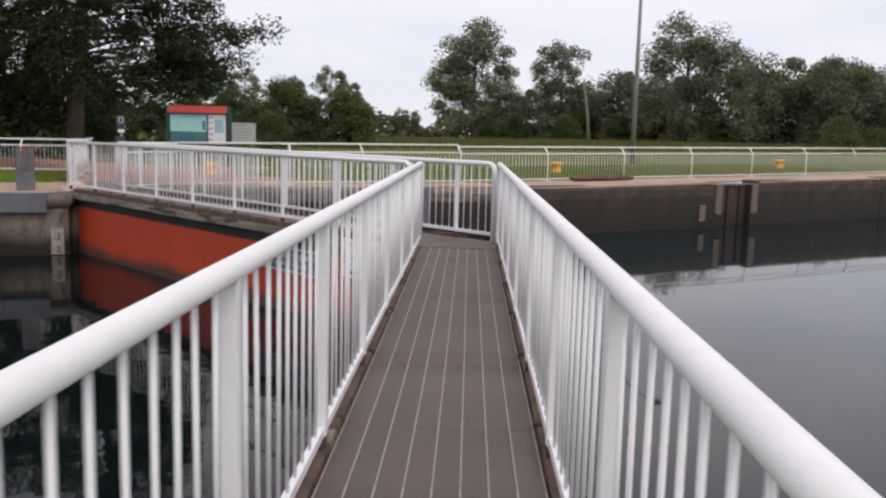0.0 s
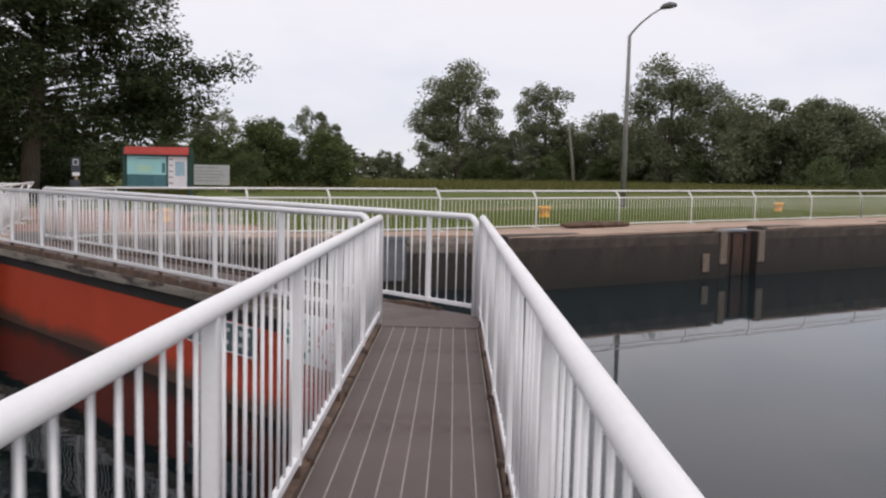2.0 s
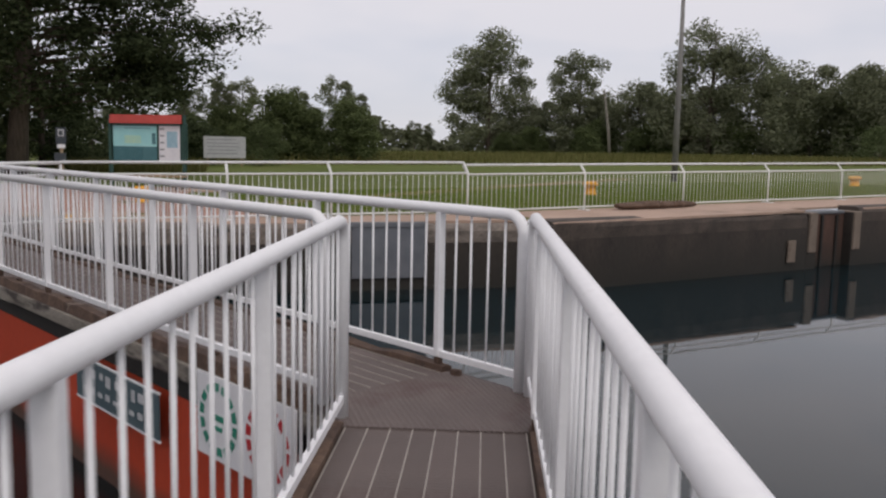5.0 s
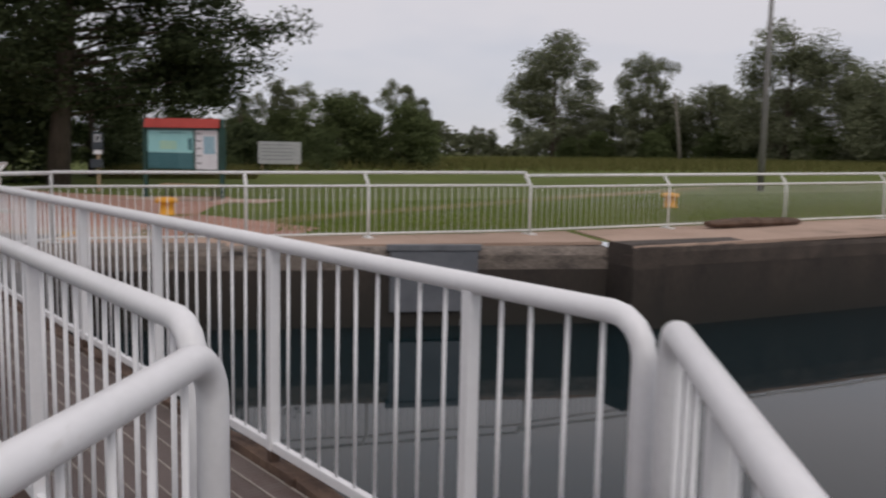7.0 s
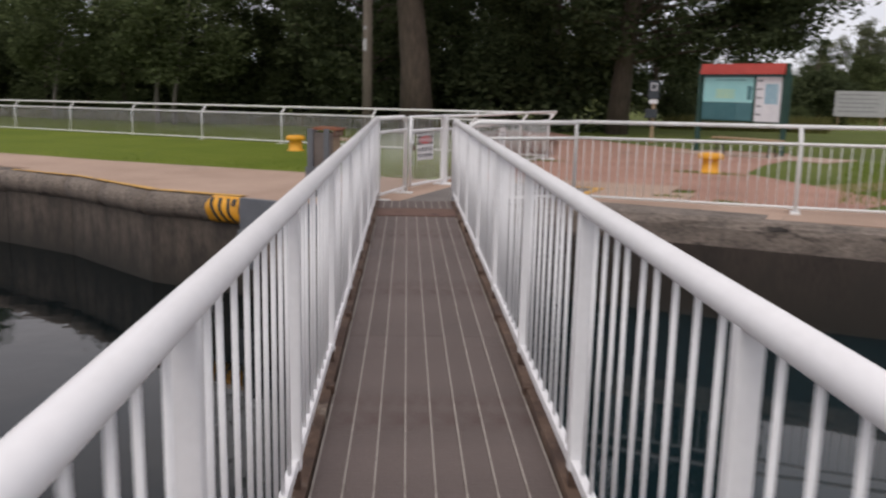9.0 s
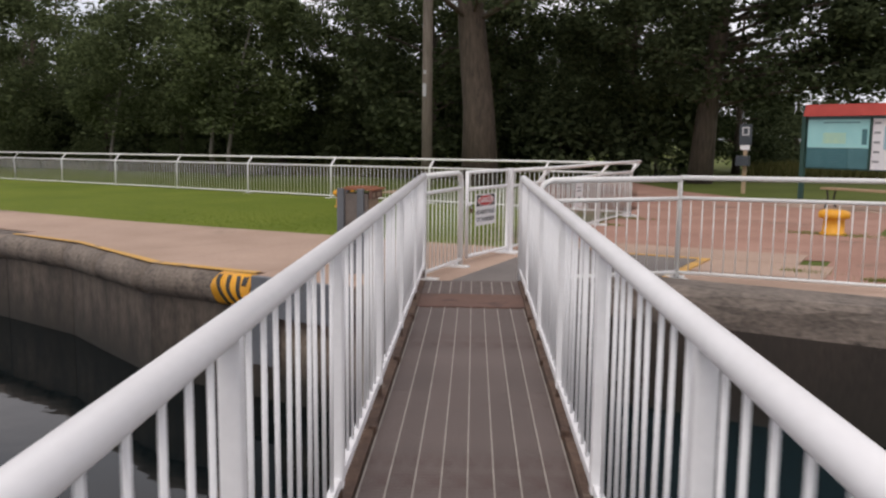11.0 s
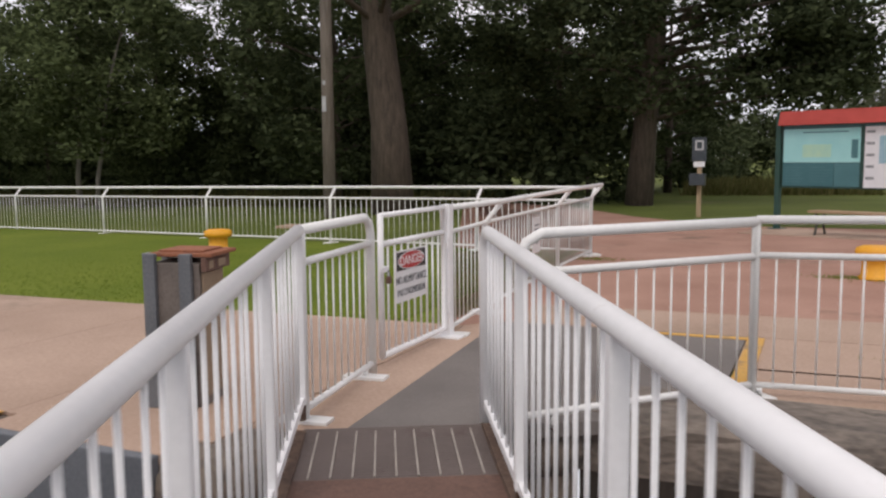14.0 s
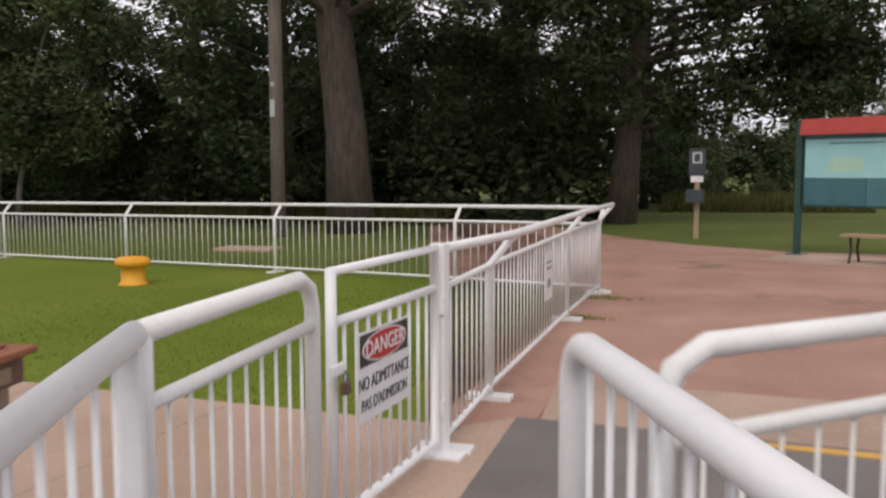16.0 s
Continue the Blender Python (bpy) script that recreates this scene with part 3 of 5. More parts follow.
# hazard stripes on the rounded coping nose and the steel corner armour
haz = thing("hazard_marking", pose(-8.72, 9.42, gz(-8.6), 0, 0, 0), "black and yellow diagonal hazard stripes on the rounded coping", "marking", kind="structure")


def nose(bm, x_at, width, r, thick, deg0, deg1, steps=9):
    """A curved strip over the rounded nose; x_at gives its left edge at each share of the arc."""
    rows = []
    for k in range(steps):
        f = k / (steps - 1)
        an = radians(deg0 + (deg1 - deg0) * f)
        x = x_at(f)
        rows.append([bm.verts.new((xx, 0.10 - rr * math.cos(an), -0.165 + rr * math.sin(an))) for xx, rr in ((x, r), (x + width, r), (x + width, r - thick), (x, r - thick))])
    for p, q in zip(rows, rows[1:]):
        for k in range(4):
            bm.faces.new((p[k], p[(k + 1) % 4], q[(k + 1) % 4], q[k]))
    bm.faces.new(rows[0][::-1])
    bm.faces.new(rows[-1])
    bmesh.ops.recalc_face_normals(bm, faces=bm.faces)
    return bm


part("yellow_field", nose(bmesh.new(), lambda f: 0.02 * math.sin(9 * f), 0.55, 0.19, 0.03, -62, 88), YELLOW, haz, smooth=True)
for i in range(4):
    part("black_stripe", nose(bmesh.new(), lambda f: 0.17 + 0.135 * i - 0.15 * f + 0.012 * math.sin(7 * f + i) if i < 3 else 0.42 - 0.02 * f, 0.055 if i < 3 else 0.07, 0.194, 0.012, -50 if i < 3 else 25, 60), BLACK, haz, smooth=True)
arm = thing("corner_armour", pose(-8.15, 9.35, gz(-7.5), 0, 0, 0), "blue-grey steel armour plate on the lock corner", "steel plate", kind="structure")
part("face_plate", B(0, -0.02, -0.40, 1.27, 0.05, 0.03, 0.012), STEEL, arm)
part("top_plate", B(0, 0.052, -0.03, 1.27, 0.5, 0.028, 0.01), CONCRETE, arm)
part("corner_strip", B(-0.03, -0.03, -0.92, 0.30, 0.045, -0.402, 0.008), STEEL, arm)
rec_plate = thing("recess_plate", pose(0.69, 10.77, 0.03, 0, 0, 0), "blue-grey steel plate on the recess wall", "steel plate", kind="structure")
part("plate", B(0, -0.03, -1.0, 1.36, 0.06, 0.0, 0.01), STEEL, rec_plate)
part("rim", B(-0.05, -0.05, -0.06, 1.41, 0.06, 0.035, 0.01), STEELD, rec_plate)


def gauge(x, y, z, rz, digits, h, label):
    """A painted depth gauge board on a wall."""
    g = thing("depth_gauge", pose(x, y, z, 0, 0, rz), label, "gauge")
    part("board", B(-0.13, -0.02, -h, 0.13, 0.02, 0, 0.004), GAUGEW if digits else JAMB, g)
    for i, s in enumerate(digits):
        words(s, 0.20, BLACK, g, pose(0.02, -0.022, -0.2 - 0.28 * i, 90, 0, 0), "digit")
    return g


gauge(-6.70, 9.44, -0.80, 0, ("3", "2"), 0.58, "weathered white depth gauge board with black digits 3 and 2")
gauge(10.95, 12.06, -0.5, 16.2, (), 0.5, "small weathered white gauge board on the wall")

# ---- lock gate leaves with their walkways ----
def local(origin, d, along, lat, z=0.0):
    """Pose at a place on a walkway: its x axis runs along the leaf, its y axis to the left."""
    n = Vector((d.y, -d.x, 0))
    p = Vector(origin) + d * along + n * lat
    return pose(p.x, p.y, z, 0, 0, math.degrees(math.atan2(d.y, d.x)))


def railing(d, s0, s1, lat, posts, label, bend0=False, bend1=False, pitch=0.138):
    """A walkway railing from s0 to s1 along the leaf; bend0, bend1: whether that end turns down in a curve."""
    root = thing("walkway_railing", local((0, 0, 0), d, s0, lat), label, "railing", "walkway railings")
    ln, r, pts = s1 - s0, 0.11, []
    if bend0:
        pts += [(0, 0, 0.0), (0, 0, RAIL - r)] + [(r - r * math.cos(a), 0, RAIL - r + r * math.sin(a)) for a in (0.4, 0.8, 1.2, 1.57)]
    else:
        pts += [(0, 0, RAIL)]
    if bend1:
        pts += [(ln - r + r * math.sin(a), 0, RAIL - r + r * math.cos(a)) for a in (0, 0.4, 0.8, 1.2)] + [(ln, 0, RAIL - r), (ln, 0, 0.0)]
    else:
        pts += [(ln, 0, RAIL)]
    part("top_rail", tube(bmesh.new(), pts, 0.034, 14), WHITE, root, smooth=True)
    part("bottom_bar", B(0.02, -0.016, BAR - 0.022, ln - 0.02, 0.016, BAR + 0.022, 0.005), WHITE, root)
    post_me = data_of("post", B(-0.022, -0.026, BAR - 0.02, 0.022, 0.026, RAIL - 0.02, 0.007), WHITE)
    bal_me = data_of("baluster", tube(bmesh.new(), [(0, 0, BAR), (0, 0, RAIL - 0.02)], 0.0078, 7), WHITE, True)
    stub_me = data_of("post_stub", B(-0.019, -0.022, 0.0, 0.019, 0.022, BAR - 0.018, 0.004), CURB)
    stations = sorted(posts)
    for p in stations:
        put("post", post_me, root, pose(p - s0, 0, 0))
        put("post_stub", stub_me, root, pose(p - s0, 0, 0), "rusty brown post foot")
    marks = sorted({s0, s1, *stations})
    for a, b in zip(marks, marks[1:]):
        n = max(1, round((b - a) / pitch))
        for k in range(1, n):
            put("baluster", bal_me, root, pose(a + (b - a) * k / n - s0, random.uniform(-0.002, 0.002), 0, random.uniform(-0.25, 0.25), random.uniform(-0.3, 0.3)))
    return root


def leaf(d, s0, s1, right, left, sign, label, mitre):
    """One gate leaf: deck boards with pale ribs, curbs, fascia beams, and the plated orange gate below."""
    root = thing("gate_leaf", local((0, 0, 0), d, s0, (right + left) / 2), label, "lock gate", "gate leaves")
    ln, half = s1 - s0, (right - left) / 2
    nb, inner = 8, half - 0.075
    w = 2 * inner / nb
    b0 = 0.62 if mitre == "start" else 0.0
    b1 = ln - (1.32 if mitre == "start" else 0.62)
    cuts = max(1, round((b1 - b0) / 2.4))
    lb = (b1 - b0) / cuts
    board = data_of("board", B(0.001, 0.001, -0.05, lb - 0.001, w - 0.001, 0.0), DECK)
    for c in range(cuts):
        for k in range(nb):
            put("board", board, root, pose(b0 + c * lb, -inner + k * w, random.uniform(-0.0015, 0.0)))
    rib = data_of("rib", B(0, -0.004, -0.03, b1 - b0, 0.004, 0.004), RIB)
    for k in range(nb + 1):
        put("rib", rib, root, pose(b0, -inner + k * w, 0))
    if mitre == "start":
        part("mitre_plate", B(0.1, -half - 0.02, -0.05, 0.615, half, 0.004, 0.004), DECK, root)
        part("rust_plate", B(ln - 1.31, -inner - 0.03, -0.04, ln - 0.72, inner + 0.03, 0.010, 0.004), RUST, root, "reddish rusty steel plate")
        part("ribbed_plate", B(ln - 0.715, -inner - 0.03, -0.04, ln + 0.03, inner + 0.03, 0.006, 0.004), DECK, root)
        gr = data_of("ridge", B(ln - 0.70, -0.005, 0, ln - 0.05, 0.005, 0.012), RIB)
        for k in range(9):
            put("ridge", gr, root, pose(0, -inner + 0.05 + k * (2 * inner - 0.1) / 8, 0))
    else:
        part("mitre_plate", B(ln - 0.615, -half, -0.05, ln - 0.02, half + 0.02, 0.004, 0.004), DECK, root)
    for sd in (-1, 1):
        a, b = (0.62 if mitre == "start" else 0, ln - (0.62 if mitre != "start" else 0))
        y0, y1 = sorted((sd * (inner + 0.008), sd * (half + 0.035)))
        n = 5
        for k in range(n):
            u0, u1 = a + (b - a) * k / n, a + (b - a) * (k + 1) / n
            bm = bmesh.new()
            m = 9
            ra = []
            for j in range(m + 1):
                u = u0 + 0.008 + (u1 - u0 - 0.016) * j / m
                h = 0.028 + random.uniform(-0.014, 0.014)
                ra.append([bm.verts.new(p) for p in ((u, y0, -0.06), (u, y1, -0.06), (u, y1 - 0.008, h), (u, y0 + 0.008, h + random.uniform(-0.01, 0.006)))])
            for p, q in zip(ra, ra[1:]):
                for i in range(4):
                    bm.faces.new((p[i], q[i], q[(i + 1) % 4], p[(i + 1) % 4]))
            bm.faces.new(ra[0])
            bm.faces.new(ra[-1][::-1])
            part("curb", bm, CURB, root)
        clip = data_of("bracket", B(-0.035, -0.02, -0.02, 0.035, 0.02, 0.045, 0.008), CURB)
        for k in range(int(ln / 1.33)):
            put("bracket", clip, root, pose(0.5 + 1.33 * k, sd * (inner + 0.02), 0, 0, random.uniform(-8, 8), random.uniform(-10, 10)))
        n = 6
        for k in range(n):
            u0, u1 = ln * k / n, ln * (k + 1) / n
            y0, y1 = sorted((sd * (half - 0.10), sd * (half + 0.05 + random.uniform(-0.006, 0.006))))
            part("fascia_beam", B(u0 + 0.006, y0, -0.19 + random.uniform(-0.008, 0.008), u1 - 0.006, y1, -0.064, 0.012), FASCIA, root)
        y0, y1 = sorted((sd * (half - 0.12), sd * (half - 0.02)))
        # near-black timber below the fascia, along the whole leaf
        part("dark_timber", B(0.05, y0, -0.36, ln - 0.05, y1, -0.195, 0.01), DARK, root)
    part("gate_plate", B(0.05, -half + 0.03, -3.6, ln - 0.1, half - 0.03, -0.345, 0.01), ORANGE, root, "orange-red painted steel gate skin")
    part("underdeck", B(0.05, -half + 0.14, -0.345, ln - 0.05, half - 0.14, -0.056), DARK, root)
    return root


leaf(D1, -11.75, 0.02, 0.03, -1.035, 1, "lock gate leaf with a brown boarded walkway on top", "end")
leaf(D2, 0.1, 11.72, 0.05, -0.995, 1, "lock gate leaf, orange steel below a brown boarded walkway", "start")
step = 1.41
railing(D1, -11.9, 0.0, 0.0, [-0.66 - step * k for k in range(8)], "white tubular steel railing with thin balusters along the walkway", bend1=True)
railing(D1, -11.9, -0.49, -1.005, [-2.05 - step * k for k in range(7)], "white tubular steel railing with thin balusters beside the orange gate", bend1=True)
railing(D2, 0.10, 11.80, 0.025, [0.80] + [2.16 + step * k for k in range(7)], "white tubular steel railing with rounded end at the mitre", bend0=True, bend1=True)
railing(D2, 0.648, 11.97, -0.978, [2.16 + step * k for k in range(7)] + [11.93], "white tubular steel railing ending at the bank fence", bend0=True)

plate = thing("mitre_cover", Matrix(), "dark steel cover plate where the gate leaves meet", "steel plate")
bm = bmesh.new()
q = [D1 * -0.64 + N1 * -0.98, D1 * -0.64 + N1 * 0.02, D1 * 0.02 + N1 * 0.02, D2 * 0.70 + N2 * 0.03, D2 * 0.72 + N2 * -0.95]
up, lo = [bm.verts.new((p.x, p.y, 0.009)) for p in q], [bm.verts.new((p.x, p.y, -0.05)) for p in q]
bm.faces.new(up[::-1])
bm.faces.new(lo)
for i in range(5):
    bm.faces.new((up[i], lo[i], lo[(i + 1) % 5], up[(i + 1) % 5]))
part("plate", bm, DECK, plate)

# signs hung on the chamber side of the far leaf
sg = thing("regulation_sign", local((0, 0, 0), D2, 1.36, -1.06), "white sign with green and red rings on the gate", "sign")
part("board", B(-0.58, 0, -0.60, 0.58, 0.012, -0.05, 0.004), SIGNWHITE, sg)
for xx, mt in ((0.3, SIGNGREEN), (-0.28, SIGNRED)):
    bm = bmesh.new()
    for k in range(14):
        a, b = 2 * math.pi * k / 14, 2 * math.pi * (k + 0.7) / 14
        q = [(xx + r * math.cos(t), 0.016, -0.325 + r * math.sin(t)) for r, t in ((0.185, a), (0.185, b), (0.24, b), (0.24, a))]
        bm.faces.new([bm.verts.new(p) for p in q])
    part("ring", bm, mt, sg)
    part("bar", B(xx - 0.07, 0.013, -0.335, xx + 0.07, 0.017, -0.295), mt, sg)
    part("bar", B(xx - 0.05, 0.013, -0.40, xx + 0.06, 0.017, -0.37), mt, sg)
dk = thing("notice_sign", local((0, 0, 0), D2, 3.30, -1.06), "dark notice sign with pale lettering bars on the gate", "sign")
part("board", B(-0.78, 0, -0.70, 0.78, 0.012, -0.36, 0.004), NOTICE, dk)
part("frame", B(-0.79, 0, -0.715, 0.79, 0.014, -0.70), SIGNWHITE, dk)
part("frame", B(-0.79, 0, -0.36, 0.79, 0.014, -0.345), SIGNWHITE, dk)
for k in range(9):
    u = -0.68 + 0.15 * k
    part("print_bar", B(u, 0.012, -0.47 - 0.02 * (k % 3), u + 0.06 + 0.03 * (k % 2), 0.016, -0.42), FARSIGN, dk)
    part("print_bar", B(u + 0.02, 0.012, -0.62, u + 0.10, 0.016, -0.585 + 0.015 * (k % 2)), FARSIGN, dk)


# ---- bank fences ----
FENCE_BAL = data_of("baluster", tube(bmesh.new(), [(0, 0, 0), (0, 0, 1)], 0.0062, 6), WHITE_FENCE, True)
FENCE_FOOT = data_of("foot_plate", B(-0.15, -0.06, 0.0, 0.15, 0.06, 0.04, 0.005), WHITE_FENCE)


def fence(pts, lean, label, top=1.03, mid=0.84, low=0.09, pitch=0.118, mat=WHITE_FENCE, posts=True, bend0=False, post_r=0.026, rail_r=0.026, foot0=True):
    """A bank fence through post places; lean: how far the top rail stands off its posts (plan vector per post)."""
    x0, y0 = pts[0]
    root = thing("bank_fence", pose(x0, y0, gz(x0)), label, "fence", "bank fences")
    P = [Vector((x - x0, y - y0, gz(x) - gz(x0))) for x, y in pts]
    T = [p + Vector((*l, top)) for p, l in zip(P, lean)]
    line = list(T)
    if bend0:
        a = (T[1] - T[0]).normalized()
        line = [P[0] + Vector((0, 0, 0.02)), T[0] - Vector((0, 0, 0.12)), T[0] + a * 0.03 - Vector((0, 0, 0.045)), T[0] + a * 0.12] + line[1:]
    part("top_rail", tube(bmesh.new(), line, rail_r, 10), mat, root, smooth=True)
    part("middle_rail", tube(bmesh.new(), [p + Vector((0, 0, mid)) for p in P], rail_r * 0.75, 8), mat, root, smooth=True)
    part("bottom_rail", tube(bmesh.new(), [p + Vector((0, 0, low)) for p in P], rail_r * 0.7, 8), mat, root, smooth=True)
    for i, (p, t) in enumerate(zip(P, T)):
        if bend0 and i == 0:
            q = p.lerp(P[1], 0.13)
            part("stub", tube(bmesh.new(), [q, q + Vector((0, 0, low))], post_r * 0.8, 8), mat, root, smooth=True)
            if foot0:
                put("foot_plate", FENCE_FOOT, root, pose(q.x, q.y, q.z, 0, 0, math.degrees(math.atan2(P[1].y - p.y, P[1].x - p.x)) + 90))
            continue
        part("post", tube(bmesh.new(), [p, p + Vector((0, 0, mid)), t - Vector((0, 0, 0.01))], post_r, 8), mat, root, smooth=True)
        a = (P[min(i + 1, len(P) - 1)] - P[max(0, i - 1)])
        put("foot_plate", FENCE_FOOT, root, pose(p.x, p.y, p.z, 0, 0, math.degrees(math.atan2(a.y, a.x)) + 90))
    for p, q in zip(P, P[1:]):
        n = max(2, round((q - p).length / pitch))
        for k in range(1, n):
            c = p + (q - p) * k / n
            put("baluster", FENCE_BAL, root, pose(c.x, c.y, c.z + low, 0, 0, 0) @ Matrix.Diagonal((1, 1, mid - low, 1)))
    return root


pr = [(3.32 + 2.995 * k, 12.30 + 0.872 * k) for k in range(13)]
LN = (-0.05, 0.16)
fence([(-5.33, 10.43), (-4.25, 11.54)], [(0, 0)] * 2, "white steel fence end with a rounded corner by the walkway", bend0=True, rail_r=0.03, top=1.068, mid=0.862, foot0=False)
fence([(-4.25, 11.54), (-1.46, 11.72), (0.48, 11.95), (3.32, 12.30)], [(0, 0), (-0.02, 0.07), LN, LN], "white steel fence with thin balusters along the gate recess", top=1.08, mid=0.87)
fence(pr[:7], [LN] * 7, "white steel bank fence with an outward-leaning top rail")
fence(pr[6:], [LN] * 7, "white steel bank fence running far upstream")
lf = [(-7.08, 18.75), (-9.05, 19.1)] + [(-12.1 - 3.09 * k, 19.55 + 0.335 * k) for k in range(14)]
LL = (0.02, 0.16)
fence(lf[:9], [LL] * 9, "white steel fence along the lawn below the woods")
fence(lf[8:], [LL] * (len(lf) - 8), "white steel fence running far along the lawn")
RL = (0.16, 0.0)
fence([(-6.69, 12.62), (-6.80, 13.70), (-7.0, 16.75), (-7.08, 18.75)], [(0, 0), RL, RL, RL], "white steel fence beside the red gravel path", top=1.08, mid=0.88)
fence([(-6.68, 11.25), (-6.50, 10.14)], [(0, 0)] * 2, "short white steel fence panel beside the locked gate", top=1.095, mid=0.915, bend0=True, rail_r=0.03)

# the gate with its danger sign
gate = thing("pedestrian_gate", pose(-6.69, 11.38, gz(-6.69), 0, 0, 90), "closed white steel gate with a padlock", "gate")
part("gate_frame", tube(bmesh.new(), [(0.03, 0, 0.10), (0.03, 0, 1.09), (1.10, 0, 1.09), (1.10, 0, 0.10), (0.03, 0, 0.10)], 0.026, 8), WHITE, gate, smooth=True)
part("middle_rail", tube(bmesh.new(), [(0.03, 0, 0.89), (1.10, 0, 0.89)], 0.022, 8), WHITE, gate, smooth=True)
for k in range(9):
    part("baluster", tube(bmesh.new(), [(0.135 + 0.107 * k, 0, 0.10), (0.135 + 0.107 * k, 0, 0.89)], 0.0095, 6), WHITE, gate, smooth=True)
part("hinge_post", B(1.13, -0.04, 0.0, 1.21, 0.04, 1.11, 0.008), WHITE, gate)
part("post_foot", B(1.07, -0.14, 0.0, 1.27, 0.14, 0.038, 0.004), WHITE, gate)
for zz in (0.28, 0.80):
    part("hinge", tube(bmesh.new(), [(1.12, -0.03, zz - 0.04), (1.12, -0.03, zz + 0.04)], 0.016, 8), WHITE, gate)
part("latch", B(-0.05, -0.05, 0.70, 0.05, -0.028, 0.74, 0.004), WHITE, gate)
lock = part("padlock", B(0.0, -0.075, 0.62, 0.05, -0.05, 0.67, 0.006), RUST, gate, "rusty brown padlock")
part("shackle", tube(bmesh.new(), [(0.01, -0.062, 0.67), (0.012, -0.062, 0.70), (0.025, -0.062, 0.712), (0.038, -0.062, 0.70), (0.04, -0.062, 0.67)], 0.005, 6), STEELD, lock)
dang = thing("danger_sign", pose(-6.655, 11.56, 0.455 + gz(-6.7), 90, 0, 90), "red, black and white danger sign wired to the gate", "sign")
part("board", B(0, -0.005, 0, 0.50, 0.37, 0.004, 0.0), SIGNWHITE, dang)
part("header", B(0.012, 0.225, 0.004, 0.488, 0.358, 0.0055), BLACK, dang)
bm = lathe(bmesh.new(), [(0.205, 0), (0.205, 0.001)], 32)
part("red_oval", bm, SIGNRED, dang, m=pose(0.25, 0.292, 0.006) @ Matrix.Diagonal((1, 0.29, 1, 1)))
bm = lathe(bmesh.new(), [(0.218, 0), (0.218, 0.0006)], 32)
part("oval_rim", bm, SIGNWHITE, dang, m=pose(0.25, 0.292, 0.0055) @ Matrix.Diagonal((1, 0.30, 1, 1)))
words("DANGER", 0.095, SIGNWHITE, dang, pose(0.25, 0.290, 0.0085), bold=0.0007)
words("NO ADMITTANCE", 0.072, SIGNDARK, dang, pose(0.25, 0.152, 0.006) @ Matrix.Diagonal((0.86, 1.1, 1, 1)), bold=0.0)
words("PAS D'ADMISSION", 0.066, SIGNDARK, dang, pose(0.25, 0.062, 0.006) @ Matrix.Diagonal((0.86, 1.1, 1, 1)), bold=0.0)
ps = thing("small_notice", pose(-6.86, 15.2, 0.42 + gz(-6.9), 90, 0, 93.5), "small white notice plate on the fence", "sign")
part("board", B(0, 0, 0.03, 0.34, 0.40, 0.036), SIGNWHITE, ps)
part("print_bar", B(0.11, 0.10, 0.036, 0.23, 0.17, 0.038), GREYBAR, ps)
part("print_bar", B(0.07, 0.25, 0.036, 0.27, 0.27, 0.038), GREYBAR, ps)
part("print_bar", B(0.07, 0.30, 0.036, 0.27, 0.32, 0.038), GREYBAR, ps)

# ---- things on the bank ----
cab = thing("control_cabinet", pose(-7.42, 10.28, gz(-7.4) + 0.02, 0, 0, 14) @ Matrix.Diagonal((0.84, 0.84, 1.02, 1)), "grey steel control cabinet with a rusty brown lid", "cabinet")
part("body", B(-0.19, -0.19, 0.0, 0.19, 0.19, 0.85, 0.008), CABINET, cab)
for a, b in ((-0.215, -0.125), (0.055, 0.145)):
    part("channel", B(a, -0.235, 0.0, b, -0.192, 0.905, 0.006), STEELD, cab)
part("channel", B(-0.24, -0.19, 0.0, -0.192, -0.10, 0.905, 0.006), STEELD, cab)
part("channel", B(-0.24, 0.08, 0.0, -0.192, 0.17, 0.905, 0.006), STEELD, cab)
part("lower_plate", B(-0.25, -0.25, 0.0, 0.16, -0.2352, 0.40, 0.005), STEELD, cab, "blue-grey lower cover plate")
part("lid", B(-0.19, -0.19, 0.885, 0.28, 0.24, 0.908, 0.008), LIDRUST, cab)
part("lid_crown", B(-0.14, -0.14, 0.9085, 0.20, 0.17, 0.922, 0.006), LIDRUST, cab)
part("lid_flap", B(0.207, -0.2, 0.80, 0.245, 0.2, 0.883, 0.006), RUST, cab, "dark rusted flap with worn patches")
for a, b in ((-0.15, -0.08), (0.0, 0.12)):
    part("worn_patch", B(0.2452, a, 0.815, 0.2485, b, 0.86, 0.001), CABSIDE, cab)
part("side_panel", B(0.192, -0.165, 0.06, 0.205, 0.165, 0.79, 0.004), CABSIDE, cab, "beige-brown painted side panel")


def bollard(x, y, k=1.0):
    b = thing("mooring_bollard", pose(x, y, gz(x)) @ Matrix.Scale(k, 4), "short yellow mushroom-headed mooring bollard on the lawn", "bollard", "mooring bollards")
    part("stem", lathe(bmesh.new(), [(0.20, 0), (0.20, 0.03), (0.165, 0.05), (0.155, 0.24), (0.165, 0.27)]), YELLOW, b, smooth=True)
    part("cap", lathe(bmesh.new(), [(0.16, 0.255), (0.225, 0.27), (0.235, 0.32), (0.225, 0.365), (0.17, 0.39), (0.05, 0.40)], 24), YELLOW, b, smooth=True)
    return b


b1 = bollard(-3.32, 17.25)
for x, y in ((-13.24, 17.8), (9.24, 19.18), (22.3, 23.4)):
    copy_thing(b1, pose(x, y, gz(x)))

